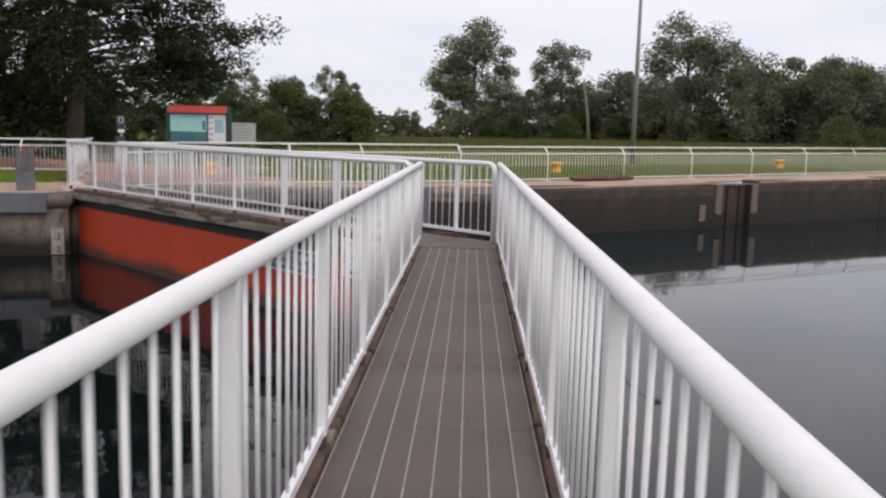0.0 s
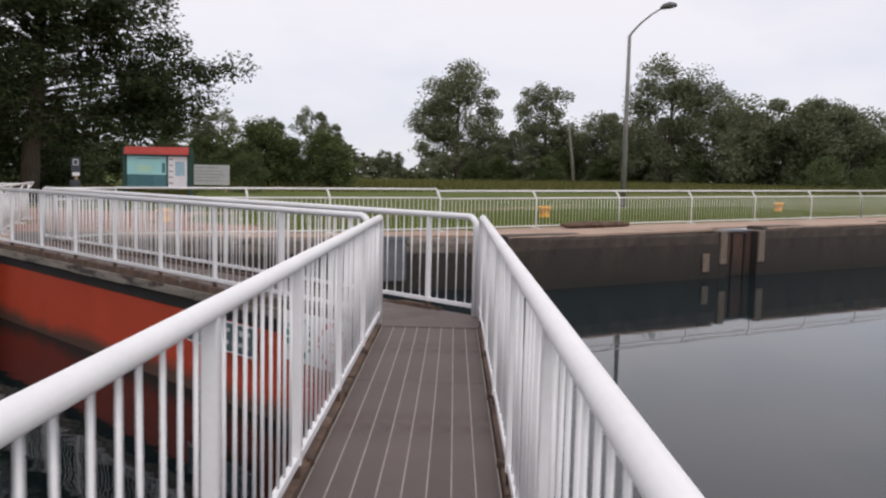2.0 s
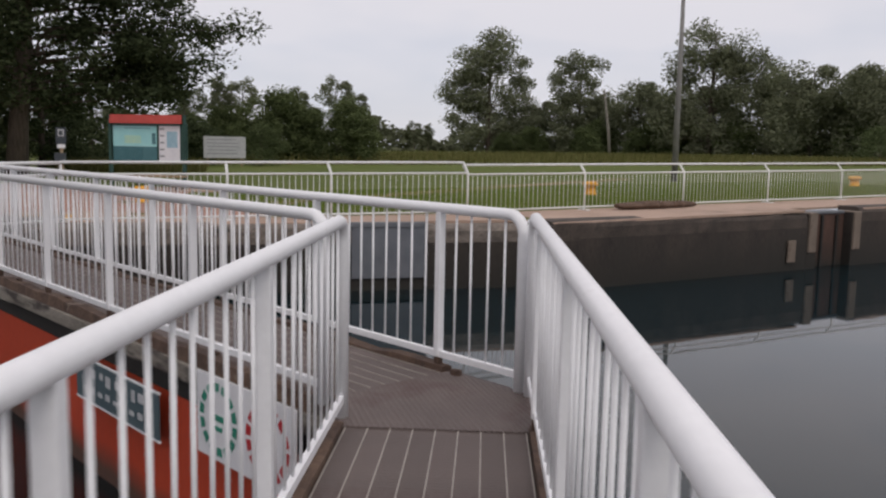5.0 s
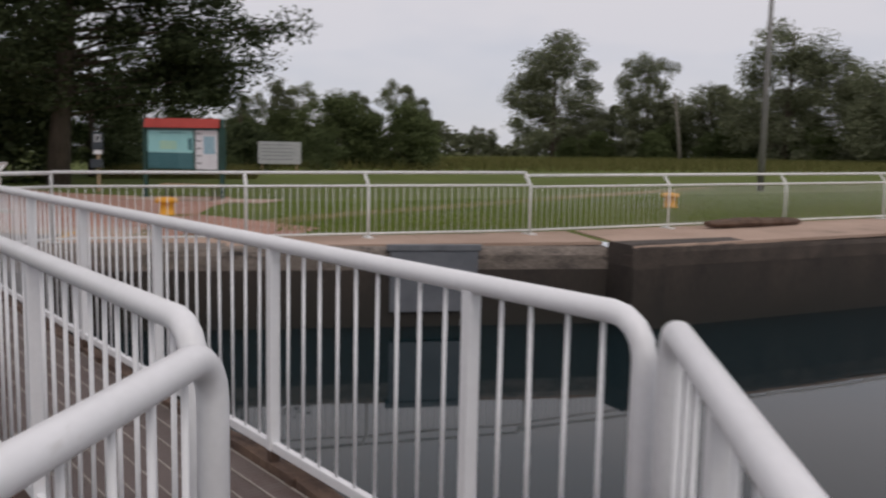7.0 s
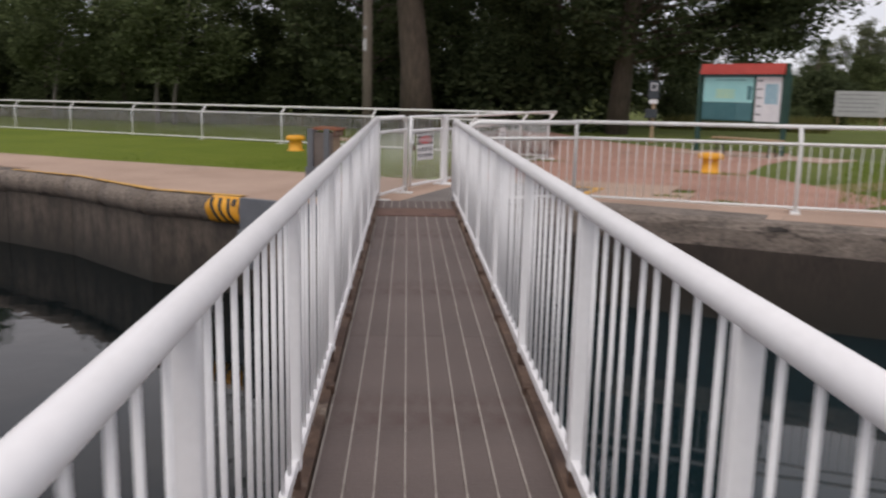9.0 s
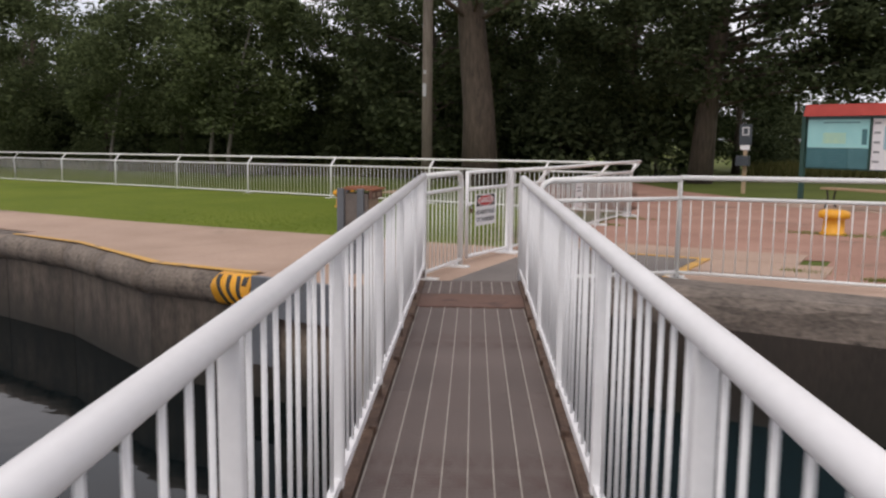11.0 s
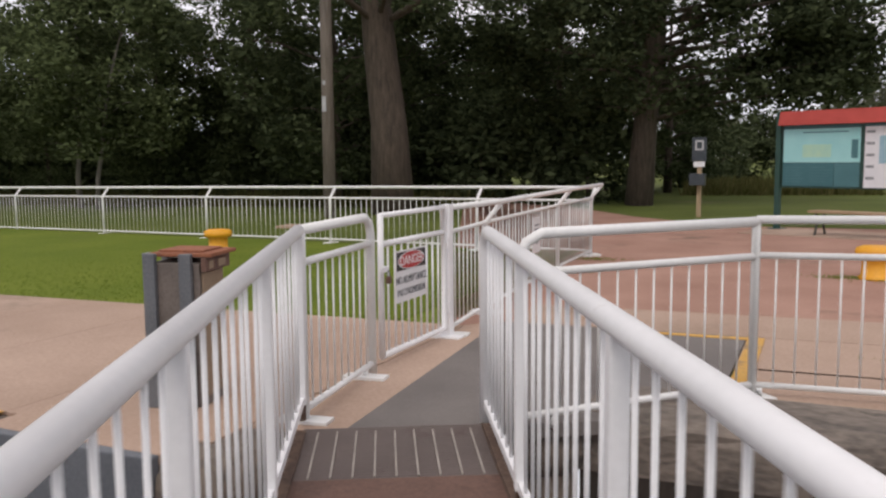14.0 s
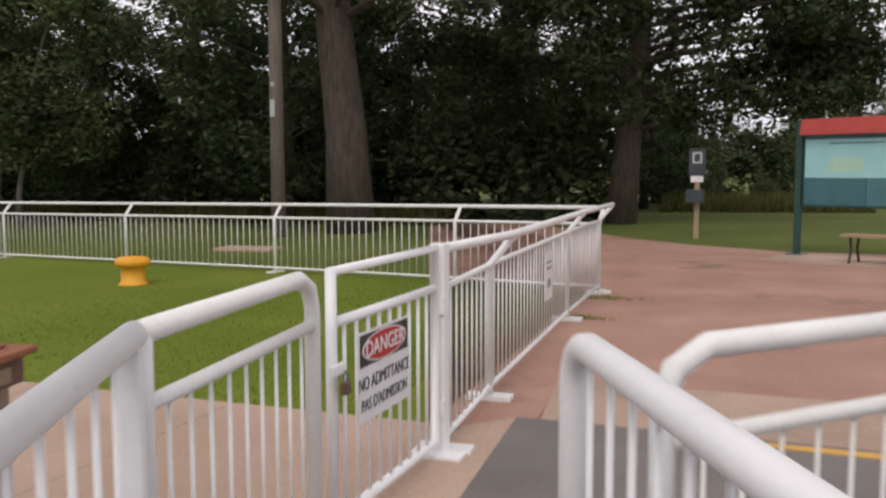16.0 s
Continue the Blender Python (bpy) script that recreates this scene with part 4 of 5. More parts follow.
fen = thing("rubbing_fender", pose(8.25, 13.42, gz(8.2) + 0.01, 0, 0, 20), "long rusty brown brush fender lying on the concrete", "fender")
bm = bmesh.new()
npt = 26
tube(bm, [(-1.32 + 2.64 * k / npt, random.uniform(-0.02, 0.02), 0.09 + random.uniform(-0.008, 0.008)) for k in range(npt + 1)], [0.045 + 0.055 * math.sin(math.pi * min(1, max(0, k / npt))) ** 0.5 + random.uniform(-0.008, 0.008) for k in range(npt + 1)], 9)
for v in bm.verts:
    v.co.y *= 2.1
    v.co.z = max(0.0, v.co.z)
part("core", bm, BRUSH, fen)

# map kiosk
kio = thing("map_board", pose(-4.70, 24.34, gz(-4.7), 0, 0, -26.7), "green map board with red header and turquoise map panel", "notice board")
KW = 2.42
for u in (-0.07, KW + 0.02):
    part("post", B(u - 0.05, -0.05, 0.0, u + 0.05, 0.05, 2.30, 0.008), GREEN, kio)
    part("post_foot", B(u - 0.14, -0.14, 0.0, u + 0.14, 0.14, 0.03, 0.006), GREEN, kio)
part("backing", B(0.0, 0.0, 0.83, KW - 0.05, 0.05, 2.03, 0.004), GREEN, kio)
bm = bmesh.new()
hp = [(0.0, 0.09, 2.035), (0.0, -0.15, 2.035), (0.0, -0.08, 2.30), (0.0, 0.06, 2.30)]
e0 = [bm.verts.new((-0.02, p[1], p[2])) for p in hp]
e1 = [bm.verts.new((KW - 0.02, p[1], p[2])) for p in hp]
bm.faces.new(e0)
bm.faces.new(e1[::-1])
for i in range(4):
    bm.faces.new((e0[i], e1[i], e1[(i + 1) % 4], e0[(i + 1) % 4]))
part("side_board", B(KW + 0.075, -0.03, 0.80, KW + 0.13, 0.02, 2.05, 0.008), GREEN, kio)
part("header", bm, RED, kio, "red header board")
part("map_panel", B(0.03, -0.012, 1.32, 1.52, -0.001, 1.96), MAPC, kio, "pale turquoise map")
part("top_strip", B(0.03, -0.012, 1.972, 2.30, -0.001, 2.028), TEXTP, kio, "dark strip under the header")
part("map_land", B(0.42, -0.015, 1.42, 0.98, -0.0125, 1.66), MAPY, kio)
part("map_key", B(1.36, -0.015, 1.40, 1.48, -0.0125, 1.74), TEXTP2, kio)
part("map_line", B(0.42, -0.015, 1.88, 1.30, -0.0125, 1.90), TEXTP2, kio)
part("text_panel", B(0.03, -0.012, 0.87, 1.04, -0.001, 1.31), TEXTP, kio, "dark teal text panel")
part("text_panel", B(1.05, -0.012, 0.87, 1.52, -0.001, 1.31), TEXTP2, kio)
for c in range(2):
    for k in range(6):
        part("print_bar", B(0.08 + 0.49 * c, -0.015, 1.22 - 0.055 * k, 0.08 + 0.49 * c + random.uniform(0.28, 0.42), -0.0125, 1.238 - 0.055 * k), TEXTP2, kio)
part("divider", B(1.53, -0.02, 0.85, 1.58, 0.0, 2.0), GREEN, kio)
part("notice_panel", B(1.60, -0.014, 0.86, 2.30, -0.001, 1.97), PAPER, kio, "white paper notices")
part("notice_map", B(1.86, -0.017, 1.30, 2.22, -0.0145, 1.80), PAPERB, kio)
for k in range(5):
    part("print_bar", B(1.63, -0.017, 1.85 - 0.21 * k, 1.78, -0.0145, 1.90 - 0.21 * k), GREYBAR, kio)
ben = thing("park_bench", pose(-4.1, 23.15, gz(-4) + 0.02, 0, 0, -26.7), "low wooden bench on dark iron legs", "bench")
for k in range(3):
    part("slat", B(0, -0.20 + 0.14 * k, 0.40, 1.8, -0.08 + 0.14 * k, 0.44, 0.006), BENCHW, ben)
for u in (0.15, 1.6):
    part("leg", tube(bmesh.new(), [(u, -0.2, 0), (u, -0.12, 0.2), (u, -0.17, 0.398)], 0.02, 6), BLACK, ben)
    part("leg", tube(bmesh.new(), [(u, 0.18, 0), (u, 0.10, 0.2), (u, 0.15, 0.398)], 0.02, 6), BLACK, ben)
sp = thing("trail_sign", pose(-6.71, 27.75, gz(-6.7), 0, 0, -3), "dark trail sign with a pale symbol on a wooden post", "sign")
part("post", B(-0.05, -0.05, 0, 0.05, 0.05, 1.9, 0.006), POSTW, sp)
part("plate", B(-0.17, -0.075, 1.36, 0.17, -0.052, 1.93, 0.004), SIGNDARK, sp)
part("symbol", B(-0.10, -0.079, 1.62, 0.10, -0.0755, 1.86), FARSIGN, sp)
part("symbol", B(-0.06, -0.0825, 1.66, 0.06, -0.0795, 1.82), SIGNDARK, sp)
part("label_plate", B(-0.13, -0.075, 1.22, 0.13, -0.052, 1.35, 0.003), SIGNWHITE, sp)
part("leaflet_box", B(-0.20, -0.24, 0.78, 0.16, -0.052, 1.06, 0.01), SIGNDARK, sp)
ws = thing("far_notice_board", pose(-0.85, 52.0, gz(-1), 0, 0, 3), "plain greyish-white board on two posts at the wood edge", "sign")
part("board", B(-1.3, -0.03, 0.52, 1.3, 0.03, 1.88, 0.01), FARSIGN, ws)
for k in range(5):
    part("print_bar", B(-1.1, -0.036, 1.66 - 0.22 * k, 0.7 + 0.09 * (k % 3), -0.031, 1.71 - 0.22 * k), GREYBAR, ws)
for u in (-1.05, 1.05):
    part("post", B(u - 0.05, 0.031, 0, u + 0.05, 0.12, 1.7, 0.01), POSTW, ws)

slab = thing("lawn_slab", pose(-14.9, 23.0, gz(-14.6), 0, 0, 8), "small tan concrete slab set in the lawn", "slab")
part("slab", B(-0.6, -0.35, -0.02, 0.6, 0.35, 0.05, 0.015), CONCRETE, slab)
lamp = thing("street_lamp", pose(17.35, 28.3, gz(17.4) - 0.2), "tall grey street lamp with a curved arm", "lamp")
part("pole", tube(bmesh.new(), [(0, 0, 0), (0, 0, 4), (0, 0, 8.25)], [0.135, 0.11, 0.075], 12), LAMPM, lamp, smooth=True)
ax, ay = 0.85, -0.53
part("arm", tube(bmesh.new(), [(0, 0, 8.2), (0.12 * ax, 0.12 * ay, 8.40), (0.5 * ax, 0.5 * ay, 8.82), (1.0 * ax, 1.0 * ay, 9.22), (1.5 * ax, 1.5 * ay, 9.52)], [0.055, 0.05, 0.042, 0.038, 0.036], 8), LAMPM, lamp, smooth=True)
bm = bmesh.new()
tube(bm, [(1.35 * ax, 1.35 * ay, 9.46), (1.5 * ax, 1.5 * ay, 9.54), (1.8 * ax, 1.8 * ay, 9.60), (2.1 * ax, 2.1 * ay, 9.60)], [0.06, 0.13, 0.16, 0.07], 10)
part("lamp_head", bm, LAMPH, lamp, smooth=True)

pole = thing("utility_pole", pose(-16.2, 26.2, gz(-16)), "weathered wooden utility pole at the edge of the lawn", "pole")
part("shaft", tube(bmesh.new(), [(0, 0, 0), (0, 0, 5), (0, 0, 11)], [0.17, 0.155, 0.13], 12), POLEW, pole, smooth=True)
part("tag_plate", B(-0.06, -0.19, 2.85, 0.06, -0.165, 3.25), FARSIGN, pole)
part("tag_plate", B(-0.03, -0.19, 3.55, 0.05, -0.165, 3.66), FARSIGN, pole)


# ---- trees ----
def leaves_mesh(name, centres, size, mat, rng, flat=0.5):
    """Many small four-cornered leaves at the given places."""
    n = len(centres)
    a = rng.normal(size=(n, 3))
    a[:, 2] *= flat
    a /= np.linalg.norm(a, axis=1, keepdims=True) + 1e-9
    b = np.cross(a, rng.normal(size=(n, 3)))
    b /= np.linalg.norm(b, axis=1, keepdims=True) + 1e-9
    s = size * rng.uniform(0.6, 1.35, (n, 1))
    v = np.stack([centres - a * s, centres + b * s * 0.45, centres + a * s, centres - b * s * 0.45], 1).reshape(-1, 3)
    me = bpy.data.meshes.new(name)
    me.vertices.add(4 * n)
    me.vertices.foreach_set("co", v.astype(np.float32).ravel())
    me.loops.add(4 * n)
    me.loops.foreach_set("vertex_index", np.arange(4 * n, dtype=np.int32))
    me.polygons.add(n)
    me.polygons.foreach_set("loop_start", np.arange(0, 4 * n, 4, dtype=np.int32))
    me.update(calc_edges=True)
    me.materials.append(mat)
    return me


def tree(seed, height, radius, trunk_r, low, n_leaf, leaf, mat, label, clumps=90, bark=None, lean=(0, 0), category="tree", shape=0.75, clump_r=0.16, group="", thin=0.85, boughs=(), lobes=(), heart=0):
    """A tapered trunk with limbs, and a crown of leaves in uneven clumps along them; lobes: the crown's own masses as (x, y, z, radius)."""
    rng = np.random.default_rng(seed)
    root = thing("tree" if category == "tree" else "bush", Matrix(), label, category, group)
    bm = bmesh.new()
    top = Vector((lean[0], lean[1], height * 0.93))
    axis = [Vector((top.x * t ** 1.4 + rng.normal() * 0.012 * height * t, top.y * t ** 1.4 + rng.normal() * 0.012 * height * t, top.z * t)) for t in np.linspace(0, 1, 8)]
    if trunk_r:
        tube(bm, axis, [trunk_r * (1.15 if i == 0 else 1) * (1 - 0.9 * t ** 1.3) + 0.01 for i, t in enumerate(np.linspace(0, 1, 8))], 10)
    cs = []
    share = np.array([q[3] ** 2.0 for q in lobes]) if lobes else np.ones(1)
    share = share / share.sum()
    for k in range(clumps):
        t = rng.uniform(0, 1) ** thin
        z = low + (height - low) * t
        wide = radius * max(0.12, math.sin(math.pi * min(1, (t * 0.82 + 0.16))) ** shape) * rng.uniform(0.75, 1.12)
        an = rng.uniform(0, 2 * math.pi)
        wide *= 1 + 0.22 * math.sin(2 * an + seed + 5 * t) + 0.14 * math.sin(5 * an + 2 * seed - 7 * t)
        rr = wide * rng.uniform(0.15, 1.0) ** 0.5
        s = min(0.98, z / top.z * 0.85)
        i = int(s * 7)
        p0 = axis[i].lerp(axis[min(7, i + 1)], s * 7 - i)
        c = Vector((p0.x + rr * math.cos(an), p0.y + rr * math.sin(an), z))
        if lobes:
            lx, ly, lz, lr = lobes[int(rng.choice(len(lobes), p=share))]
            g = rng.normal(size=3)
            g *= lr * rng.uniform(0.2, 1.0) ** 0.4 / (np.linalg.norm(g) + 1e-9)
            c = Vector((lx + g[0], ly + g[1], max(0.3, lz + g[2] * 1.15)))
            s = min(0.9, max(0.1, (c.z - 0.35 * lr) / top.z * 0.8))
            i = int(s * 7)
            p0 = axis[i].lerp(axis[min(7, i + 1)], s * 7 - i)
            rr = (c - p0).length
        cs.append(c)
        if trunk_r and k % 4 == 0:
            c = p0.lerp(c, 0.8)
            m = p0.lerp(c, 0.5) + Vector((rng.normal() * 0.05 * rr, rng.normal() * 0.05 * rr, 0.10 * rr))
            tube(bm, [p0, m, c], [trunk_r * 0.18 * (1 - 0.6 * s) + 0.01, trunk_r * 0.14 + 0.008, 0.008], 5, cap=False)
    for k in range(heart):
        t = rng.uniform(0.34, 0.75)
        p0 = axis[int(t * 7)].lerp(axis[min(7, int(t * 7) + 1)], t * 7 - int(t * 7))
        cs.append(p0 + Vector((rng.normal() * 1.1, rng.normal() * 1.1, rng.normal() * 0.3)))
    for z, reach, az in boughs:
        ca, sa = math.cos(radians(az)), math.sin(radians(az))
        p0 = axis[min(7, int(z / top.z * 7))]
        way = [Vector((p0.x + reach * f * ca + rng.normal() * 0.15, p0.y + reach * f * sa + rng.normal() * 0.15, z - 0.8 + 1.3 * f - 0.5 * f * f)) for f in (0, 0.35, 0.7, 1)]
        tube(bm, way, [0.09, 0.06, 0.035, 0.012], 6, cap=False)
        for f in np.linspace(0.45, 1.0, 9):
            i = min(2, int(f * 3))
            cs.append(way[i].lerp(way[i + 1], f * 3 - i) + Vector((rng.normal() * 0.2, rng.normal() * 0.2, rng.normal() * 0.16)))
    if trunk_r:
        part("trunk", bm, bark or BARK, root, smooth=True)
    else:
        bm.free()
    cs = np.array([tuple(c) for c in cs])
    per = rng.dirichlet(np.ones(len(cs)) * 2.2) * n_leaf
    def spread(k):
        g = rng.normal(size=(int(k), 3))
        return g * np.minimum(1, 2.0 / (np.linalg.norm(g, axis=1, keepdims=True) + 1e-9)) * 1.06

    pts = np.concatenate([c + spread(k) * radius * clump_r * rng.uniform(0.7, 1.35) * np.array([1, 1, 0.7]) for c, k in zip(cs, per)])
    pts[:, 2] = np.maximum(pts[:, 2], 0.05)
    put("crown", leaves_mesh("crown", pts, leaf, mat, rng), root)
    return root


def grow(proto, spots, rng):
    """Copies of a tree at (x, y, size)."""
    for x, y, k in spots:
        copy_thing(proto, pose(x, y, gz(x) - (0.03 if y < 75 else 0.9 if x > 25 else 0.03), 0, 0, rng.uniform(0, 360)) @ Matrix.Diagonal((k * rng.uniform(0.9, 1.1), k * rng.uniform(0.9, 1.1), k, 1)))


rng = random.Random(5)
# the great trees by the path
t1 = tree(11, 19, 7.0, 0.55, 5.2, 32000, 0.115, LEAF, "huge old broadleaf tree with thick ridged bark", clumps=230, clump_r=0.085, lean=(-2.2, 0.3), group="wood trees")
t1.matrix_basis = pose(-15.2, 28.0, gz(-15))
t2 = tree(12, 18, 4.6, 0.38, 3.0, 90000, 0.11, LEAF, "dark leaning broadleaf tree overhanging the path", clumps=330, clump_r=0.085, lean=(2.0, -0.6), group="wood trees", shape=0.6, heart=40, boughs=((6.2, 8.3, 0), (4.2, 7.0, -2), (3.8, 6.2, 6), (4.8, 7.3, 4), (3.4, 5.4, -8), (6.5, 7.0, 5), (7.2, 5.8, 8), (8.2, 5.0, -4), (9.4, 4.6, 2), (10.6, 4.2, 0), (5.2, 6.0, -8), (4.4, 5.6, 3), (5.6, 5.8, 14), (5.0, 5.0, 190)))
t2.matrix_basis = pose(-9.2, 33.0, gz(-9))
t3 = tree(13, 14, 5.0, 0.28, 1.6, 16000, 0.145, LEAF, "dense dark broadleaf tree of the wood", clumps=120, clump_r=0.09, thin=1.9, group="wood trees")
t3.matrix_basis = pose(-20, 38, gz(-20)) @ Matrix.Scale(0.9, 4)
grow(t3, [(-26, 36, 0.98), (-38, 37, 0.75), (-45, 37, 0.7), (-53, 38, 1.1), (-23, 44, 1.0), (-30, 43, 0.85), (-38, 44, 0.75), (-47, 45, 0.62), (-14, 39, 0.9), (-10, 43, 0.7), (-17, 47, 1.1), (-21, 52, 1.2), (-9, 54, 0.55), (-3.5, 60, 0.42), (-60, 45, 1.1), (-70, 40, 1.1), (-12.5, 35.5, 0.66), (-19.3, 31.6, 0.95), (-53, 29, 1.0), (-64, 31, 1.1)], rng)
t6 = tree(16, 12, 4.6, 0.24, 1.2, 19000, 0.12, LEAFB, "mid-green broadleaf tree at the wood's edge", clumps=95, clump_r=0.10, thin=1.7, group="wood trees")
t6.matrix_basis = pose(-29, 34, gz(-32)) @ Matrix.Scale(0.85, 4)
grow(t6, [(-25, 34.5, 0.8), (-40, 33, 0.55), (-35, 33.5, 0.52), (-48, 34, 0.9), (-19, 36.5, 0.75), (-57, 33, 1.1), (-36, 38, 0.8)], rng)
t4 = tree(14, 7.8, 3.4, 0.08, 2.2, 15000, 0.105, LEAFB, "slender pale-barked tree with light foliage", clumps=70, clump_r=0.12, bark=BARKW, lean=(1.3, 0.2), group="wood trees")
t4.matrix_basis = pose(-27.5, 29.0, gz(-27))
grow(t4, [(-29.0, 29.6, 1.05), (-36, 30, 1.0), (-44, 29, 1.15)], rng)
s1 = tree(15, 3.0, 2.3, 0.05, 0.2, 4600, 0.14, LEAF, "dark undergrowth bush at the foot of the wood", clumps=40, category="bush", group="bushes")
s1.matrix_basis = pose(-18, 35, gz(-18))
grow(s1, [(-11.5 - 3.1 * k + rng.uniform(-0.8, 0.8), 36.0 + rng.uniform(-1.5, 1.2), rng.uniform(0.9, 1.5)) for k in range(17)] + [(-6.0, 51, 1.0), (-3.0, 54, 0.9), (-9.5, 48, 1.1)], rng)
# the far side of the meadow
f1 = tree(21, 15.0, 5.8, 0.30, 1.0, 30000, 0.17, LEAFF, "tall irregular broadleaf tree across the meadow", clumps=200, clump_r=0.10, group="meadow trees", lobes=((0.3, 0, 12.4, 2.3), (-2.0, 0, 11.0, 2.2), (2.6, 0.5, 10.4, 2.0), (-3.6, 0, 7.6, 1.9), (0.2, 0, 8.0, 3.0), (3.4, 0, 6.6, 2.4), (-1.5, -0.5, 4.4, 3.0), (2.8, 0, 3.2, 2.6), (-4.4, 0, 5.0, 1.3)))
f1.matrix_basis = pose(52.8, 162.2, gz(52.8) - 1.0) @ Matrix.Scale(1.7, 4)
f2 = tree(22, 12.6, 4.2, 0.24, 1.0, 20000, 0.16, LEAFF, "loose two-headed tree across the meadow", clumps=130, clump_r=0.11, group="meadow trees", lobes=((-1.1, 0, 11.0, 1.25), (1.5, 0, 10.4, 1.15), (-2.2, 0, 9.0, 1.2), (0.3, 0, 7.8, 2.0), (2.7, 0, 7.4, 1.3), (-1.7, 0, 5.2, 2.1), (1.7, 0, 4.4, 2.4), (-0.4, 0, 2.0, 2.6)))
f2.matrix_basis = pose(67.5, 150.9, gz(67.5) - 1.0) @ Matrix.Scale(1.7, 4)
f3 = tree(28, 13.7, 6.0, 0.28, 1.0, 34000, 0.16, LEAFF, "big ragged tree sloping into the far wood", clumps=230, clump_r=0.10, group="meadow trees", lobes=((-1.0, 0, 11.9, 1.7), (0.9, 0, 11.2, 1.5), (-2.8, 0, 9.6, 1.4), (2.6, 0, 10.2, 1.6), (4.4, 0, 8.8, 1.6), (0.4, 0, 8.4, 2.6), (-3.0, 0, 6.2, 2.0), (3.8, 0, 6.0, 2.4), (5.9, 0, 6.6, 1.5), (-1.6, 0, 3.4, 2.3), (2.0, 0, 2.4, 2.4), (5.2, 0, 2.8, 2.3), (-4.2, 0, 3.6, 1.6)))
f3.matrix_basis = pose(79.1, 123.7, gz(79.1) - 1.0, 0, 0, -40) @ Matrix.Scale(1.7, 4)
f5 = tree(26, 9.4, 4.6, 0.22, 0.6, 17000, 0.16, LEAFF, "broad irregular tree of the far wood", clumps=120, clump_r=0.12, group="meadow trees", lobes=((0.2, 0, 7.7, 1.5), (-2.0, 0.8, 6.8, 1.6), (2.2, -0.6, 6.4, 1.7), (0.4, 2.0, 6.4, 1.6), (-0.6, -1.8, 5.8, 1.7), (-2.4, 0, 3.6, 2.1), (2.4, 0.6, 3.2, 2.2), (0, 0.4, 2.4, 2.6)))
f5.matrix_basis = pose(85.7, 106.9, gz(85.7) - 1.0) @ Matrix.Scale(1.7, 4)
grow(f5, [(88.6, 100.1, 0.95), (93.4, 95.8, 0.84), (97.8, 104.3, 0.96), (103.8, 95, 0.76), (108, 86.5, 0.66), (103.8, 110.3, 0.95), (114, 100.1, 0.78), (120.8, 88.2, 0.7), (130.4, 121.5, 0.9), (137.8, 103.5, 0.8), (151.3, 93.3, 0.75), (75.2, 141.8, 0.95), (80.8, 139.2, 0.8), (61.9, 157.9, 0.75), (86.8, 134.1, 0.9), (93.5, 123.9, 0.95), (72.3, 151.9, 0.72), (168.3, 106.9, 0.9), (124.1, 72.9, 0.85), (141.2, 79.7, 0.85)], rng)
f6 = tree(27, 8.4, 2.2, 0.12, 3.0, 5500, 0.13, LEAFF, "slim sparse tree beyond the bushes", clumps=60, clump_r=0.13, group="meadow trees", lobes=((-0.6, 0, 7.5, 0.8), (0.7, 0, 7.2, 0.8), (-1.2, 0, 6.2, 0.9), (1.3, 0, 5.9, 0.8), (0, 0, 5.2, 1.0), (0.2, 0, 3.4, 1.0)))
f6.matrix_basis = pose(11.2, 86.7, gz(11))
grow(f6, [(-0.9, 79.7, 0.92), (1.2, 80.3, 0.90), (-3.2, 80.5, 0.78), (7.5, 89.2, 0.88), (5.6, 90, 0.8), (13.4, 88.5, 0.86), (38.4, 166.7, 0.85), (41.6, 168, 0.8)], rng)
f7 = tree(23, 5.7, 3.3, 0.07, 0.1, 22000, 0.125, LEAFM, "rounded dark bush at the meadow's edge", clumps=110, clump_r=0.13, category="bush", group="meadow bushes", lobes=((-1.6, 0, 3.6, 1.5), (0.4, 0.3, 4.3, 1.3), (1.8, 0, 3.3, 1.5), (-2.1, 0, 1.6, 1.6), (0, -0.4, 2.0, 2.0), (2.2, 0.2, 1.5, 1.6)))
f7.matrix_basis = pose(3.6, 65.4, gz(4))
grow(f7, [(9.0, 62.7, 0.84), (6.4, 69, 0.74), (-0.6, 71, 0.8), (-4.0, 74, 0.75), (57, 149.4, 1.05), (51, 147.7, 0.85), (64.6, 140.9, 1.02), (73.1, 133.2, 1.19), (81.6, 120.5, 1.27), (86.8, 110.3, 1.19), (89.3, 98.4, 1.36), (95.2, 89.9, 1.36), (100.3, 83.1, 1.27), (108.8, 81.4, 1.36), (114, 93.3, 1.53), (98.6, 96.7, 1.53), (124.1, 83.1, 1.53), (137.8, 89.9, 1.53), (69.8, 147.7, 1.36), (78.2, 130.7, 1.36), (91.8, 106.9, 1.53)], rng)
f4 = tree(24, 4.2, 3.0, 0.06, 0.2, 7000, 0.11, LEAFB, "lighter green shrub at the meadow's edge", clumps=60, clump_r=0.14, category="bush", group="meadow bushes")
f4.matrix_basis = pose(1.5, 53.6, gz(2)) @ Matrix.Scale(0.6, 4)
grow(f4, [(-5.5, 45, 0.42), (-3.6, 47, 0.4), (51.9, 151.1, 1.53), (77.1, 83.1, 1.95), (82.5, 82.2, 1.44), (90.1, 86.5, 1.7)], rng)
bw = thing("birch_snag", pose(58.5, 119.5, gz(58.5) - 1.0) @ Matrix.Scale(1.7, 4), "bare pale birch trunk leaning at the wood edge", "tree")
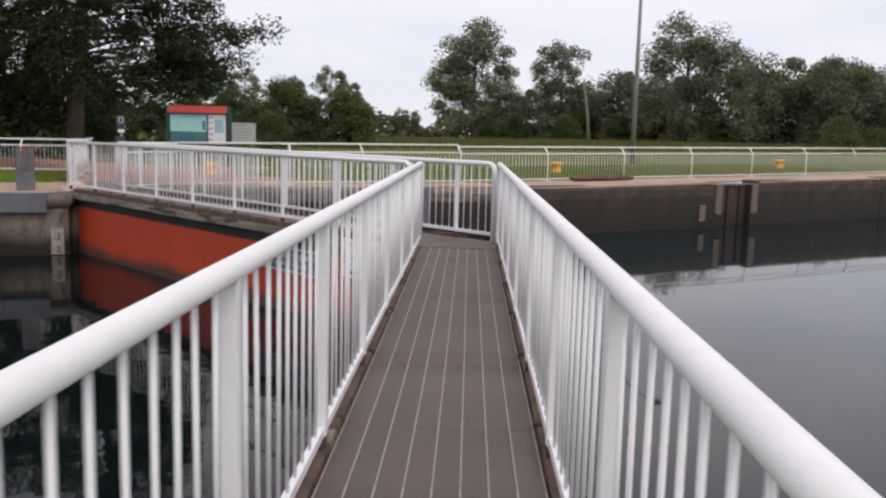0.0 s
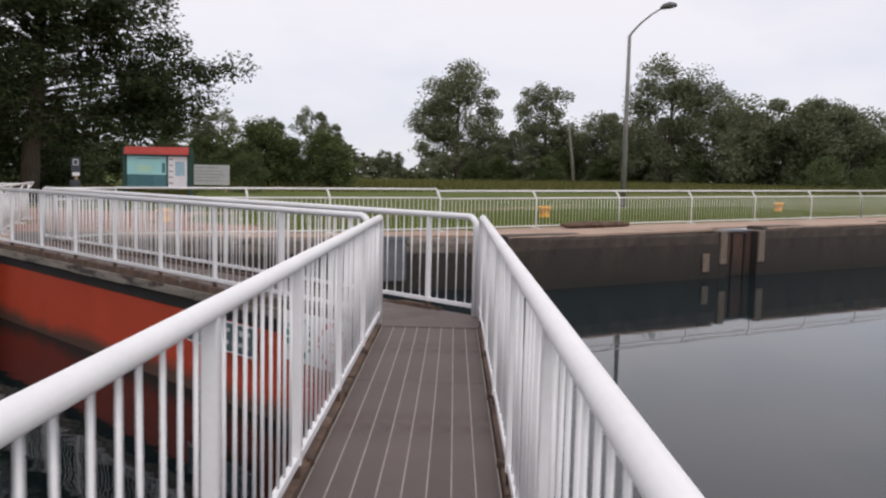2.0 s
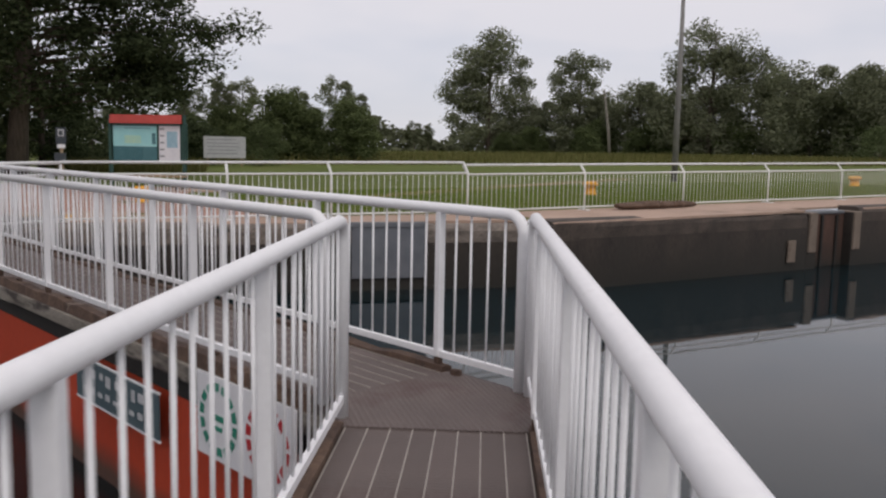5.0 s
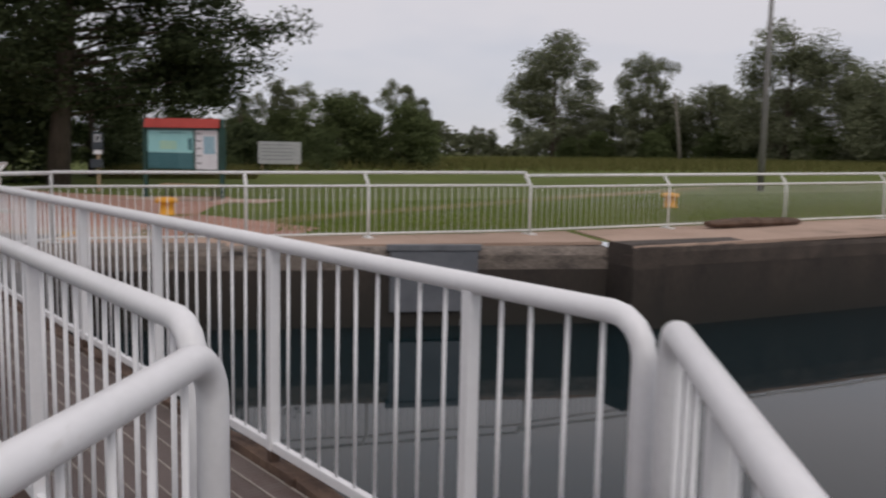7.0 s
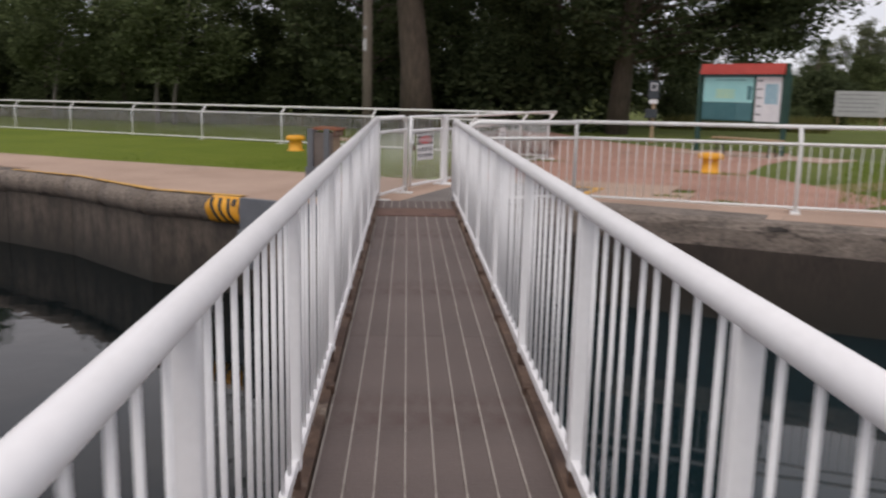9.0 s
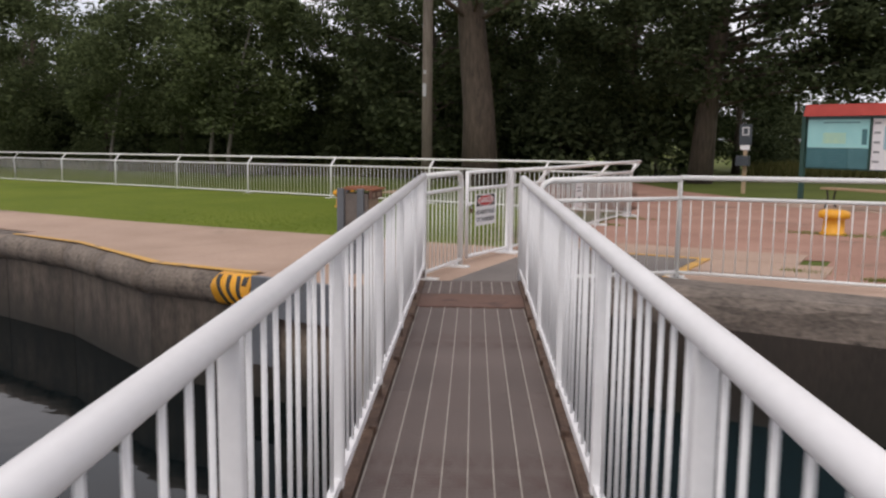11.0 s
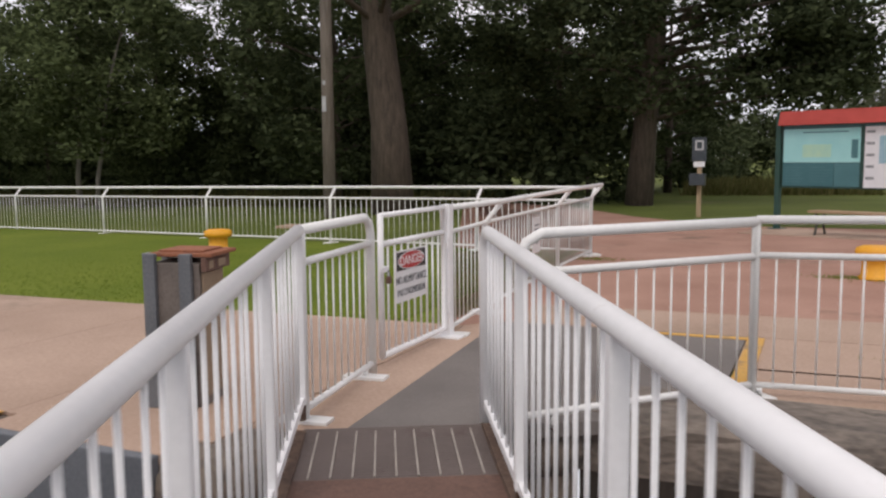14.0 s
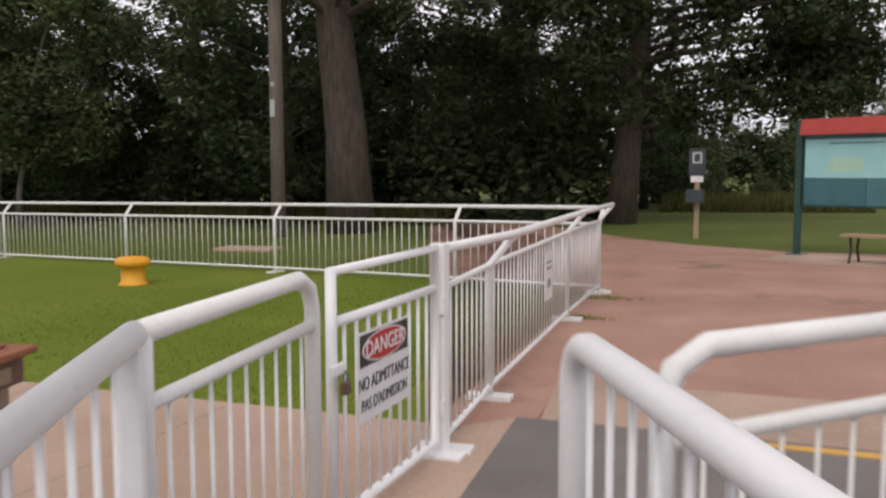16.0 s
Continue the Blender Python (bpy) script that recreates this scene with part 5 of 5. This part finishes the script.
part("trunk", tube(bmesh.new(), [(0.3, 0, 0), (0.0, 0, 3.0), (-0.55, 0, 6.6)], [0.17, 0.14, 0.08], 8), BARKW, bw, smooth=True)
# a far treeline on the horizon, its haze put in by the pale leaf colour
far_rng = np.random.default_rng(31)
n = 9000
px_ = far_rng.uniform(-25, 140, n)
hh = 5.5 + 2.2 * np.sin(px_ * 0.21) + 1.3 * np.sin(px_ * 0.53 + 1)
pts = np.stack([px_, 205 + far_rng.uniform(-6, 6, n), far_rng.uniform(0, 1, n) ** 0.8 * hh + 0.4], 1)
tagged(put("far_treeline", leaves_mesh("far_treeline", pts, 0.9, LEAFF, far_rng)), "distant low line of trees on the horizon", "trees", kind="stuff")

# tall meadow grass and lawn tufts
g_rng = np.random.default_rng(41)


def blades(name, xy, h, w, mat, label):
    n = len(xy)
    z = np.array([gz(x) for x in xy[:, 0]])
    an = g_rng.uniform(0, 2 * np.pi, n)
    dx = np.stack([np.cos(an), np.sin(an)], 1) * w
    tip = xy + g_rng.normal(size=(n, 2)) * h * 0.3
    hz = h * g_rng.uniform(0.5, 1.25, n)
    v = np.empty((n, 3, 3))
    v[:, 0, :2], v[:, 0, 2] = xy - dx, z - 0.01
    v[:, 1, :2], v[:, 1, 2] = xy + dx, z - 0.01
    v[:, 2, :2], v[:, 2, 2] = tip, z + hz
    me = bpy.data.meshes.new(name)
    me.vertices.add(3 * n)
    me.vertices.foreach_set("co", v.astype(np.float32).ravel())
    me.loops.add(3 * n)
    me.loops.foreach_set("vertex_index", np.arange(3 * n, dtype=np.int32))
    me.polygons.add(n)
    me.polygons.foreach_set("loop_start", np.arange(0, 3 * n, 3, dtype=np.int32))
    me.update(calc_edges=True)
    me.materials.append(mat)
    return tagged(put(name, me), label, "grass", kind="stuff")


xy = np.stack([g_rng.uniform(-5, 150, 40000), g_rng.uniform(56, 130, 40000)], 1)
blades("meadow_grass", xy, 0.75, 0.05, SEDGE, "tall yellowish meadow grass before the far trees")
xy = np.stack([g_rng.uniform(-9, -2, 5000), g_rng.uniform(40, 46, 5000)], 1)
blades("clearing_grass", xy, 0.6, 0.03, SEDGE, "yellowish tall grass in the clearing behind the path")
xy = np.stack([g_rng.uniform(-60, -14, 9000), g_rng.uniform(31, 34.5, 9000)], 1)
blades("wood_edge_grass", xy, 0.55, 0.03, SEDGE, "tall grass along the foot of the wood")
xy = np.stack([-7.4 - 20 * g_rng.uniform(0, 1, 60000) ** 1.6, g_rng.uniform(13.06, 19.4, 60000)], 1)
blades("lawn_blades", xy, 0.035, 0.006, GRASSB, "short mown grass blades by the apron")
weed_spots = ((-3.2, 12.75, 0.16), (-2.35, 12.5, 0.12), (-3.0, 17.05, 0.3), (-3.7, 17.2, 0.2), (-6.95, 18.3, 0.25), (-6.9, 16.9, 0.16))
xy = np.concatenate([np.array([x, y]) + g_rng.normal(size=(260, 2)) * r * np.array([0.9, 0.35]) for x, y, r in weed_spots])
blades("weed_tufts", xy, 0.05, 0.006, GRASSB, "small green weed tufts in the gravel")
xy = np.stack([g_rng.uniform(-1.0, 24, 60000), g_rng.uniform(0, 9, 60000)], 1)
xy[:, 1] += 13.2 + 0.29 * np.maximum(0, xy[:, 0] - 2)
blades("meadow_lawn_blades", xy, 0.06, 0.008, GRASSB, "short grass blades behind the upstream fence")
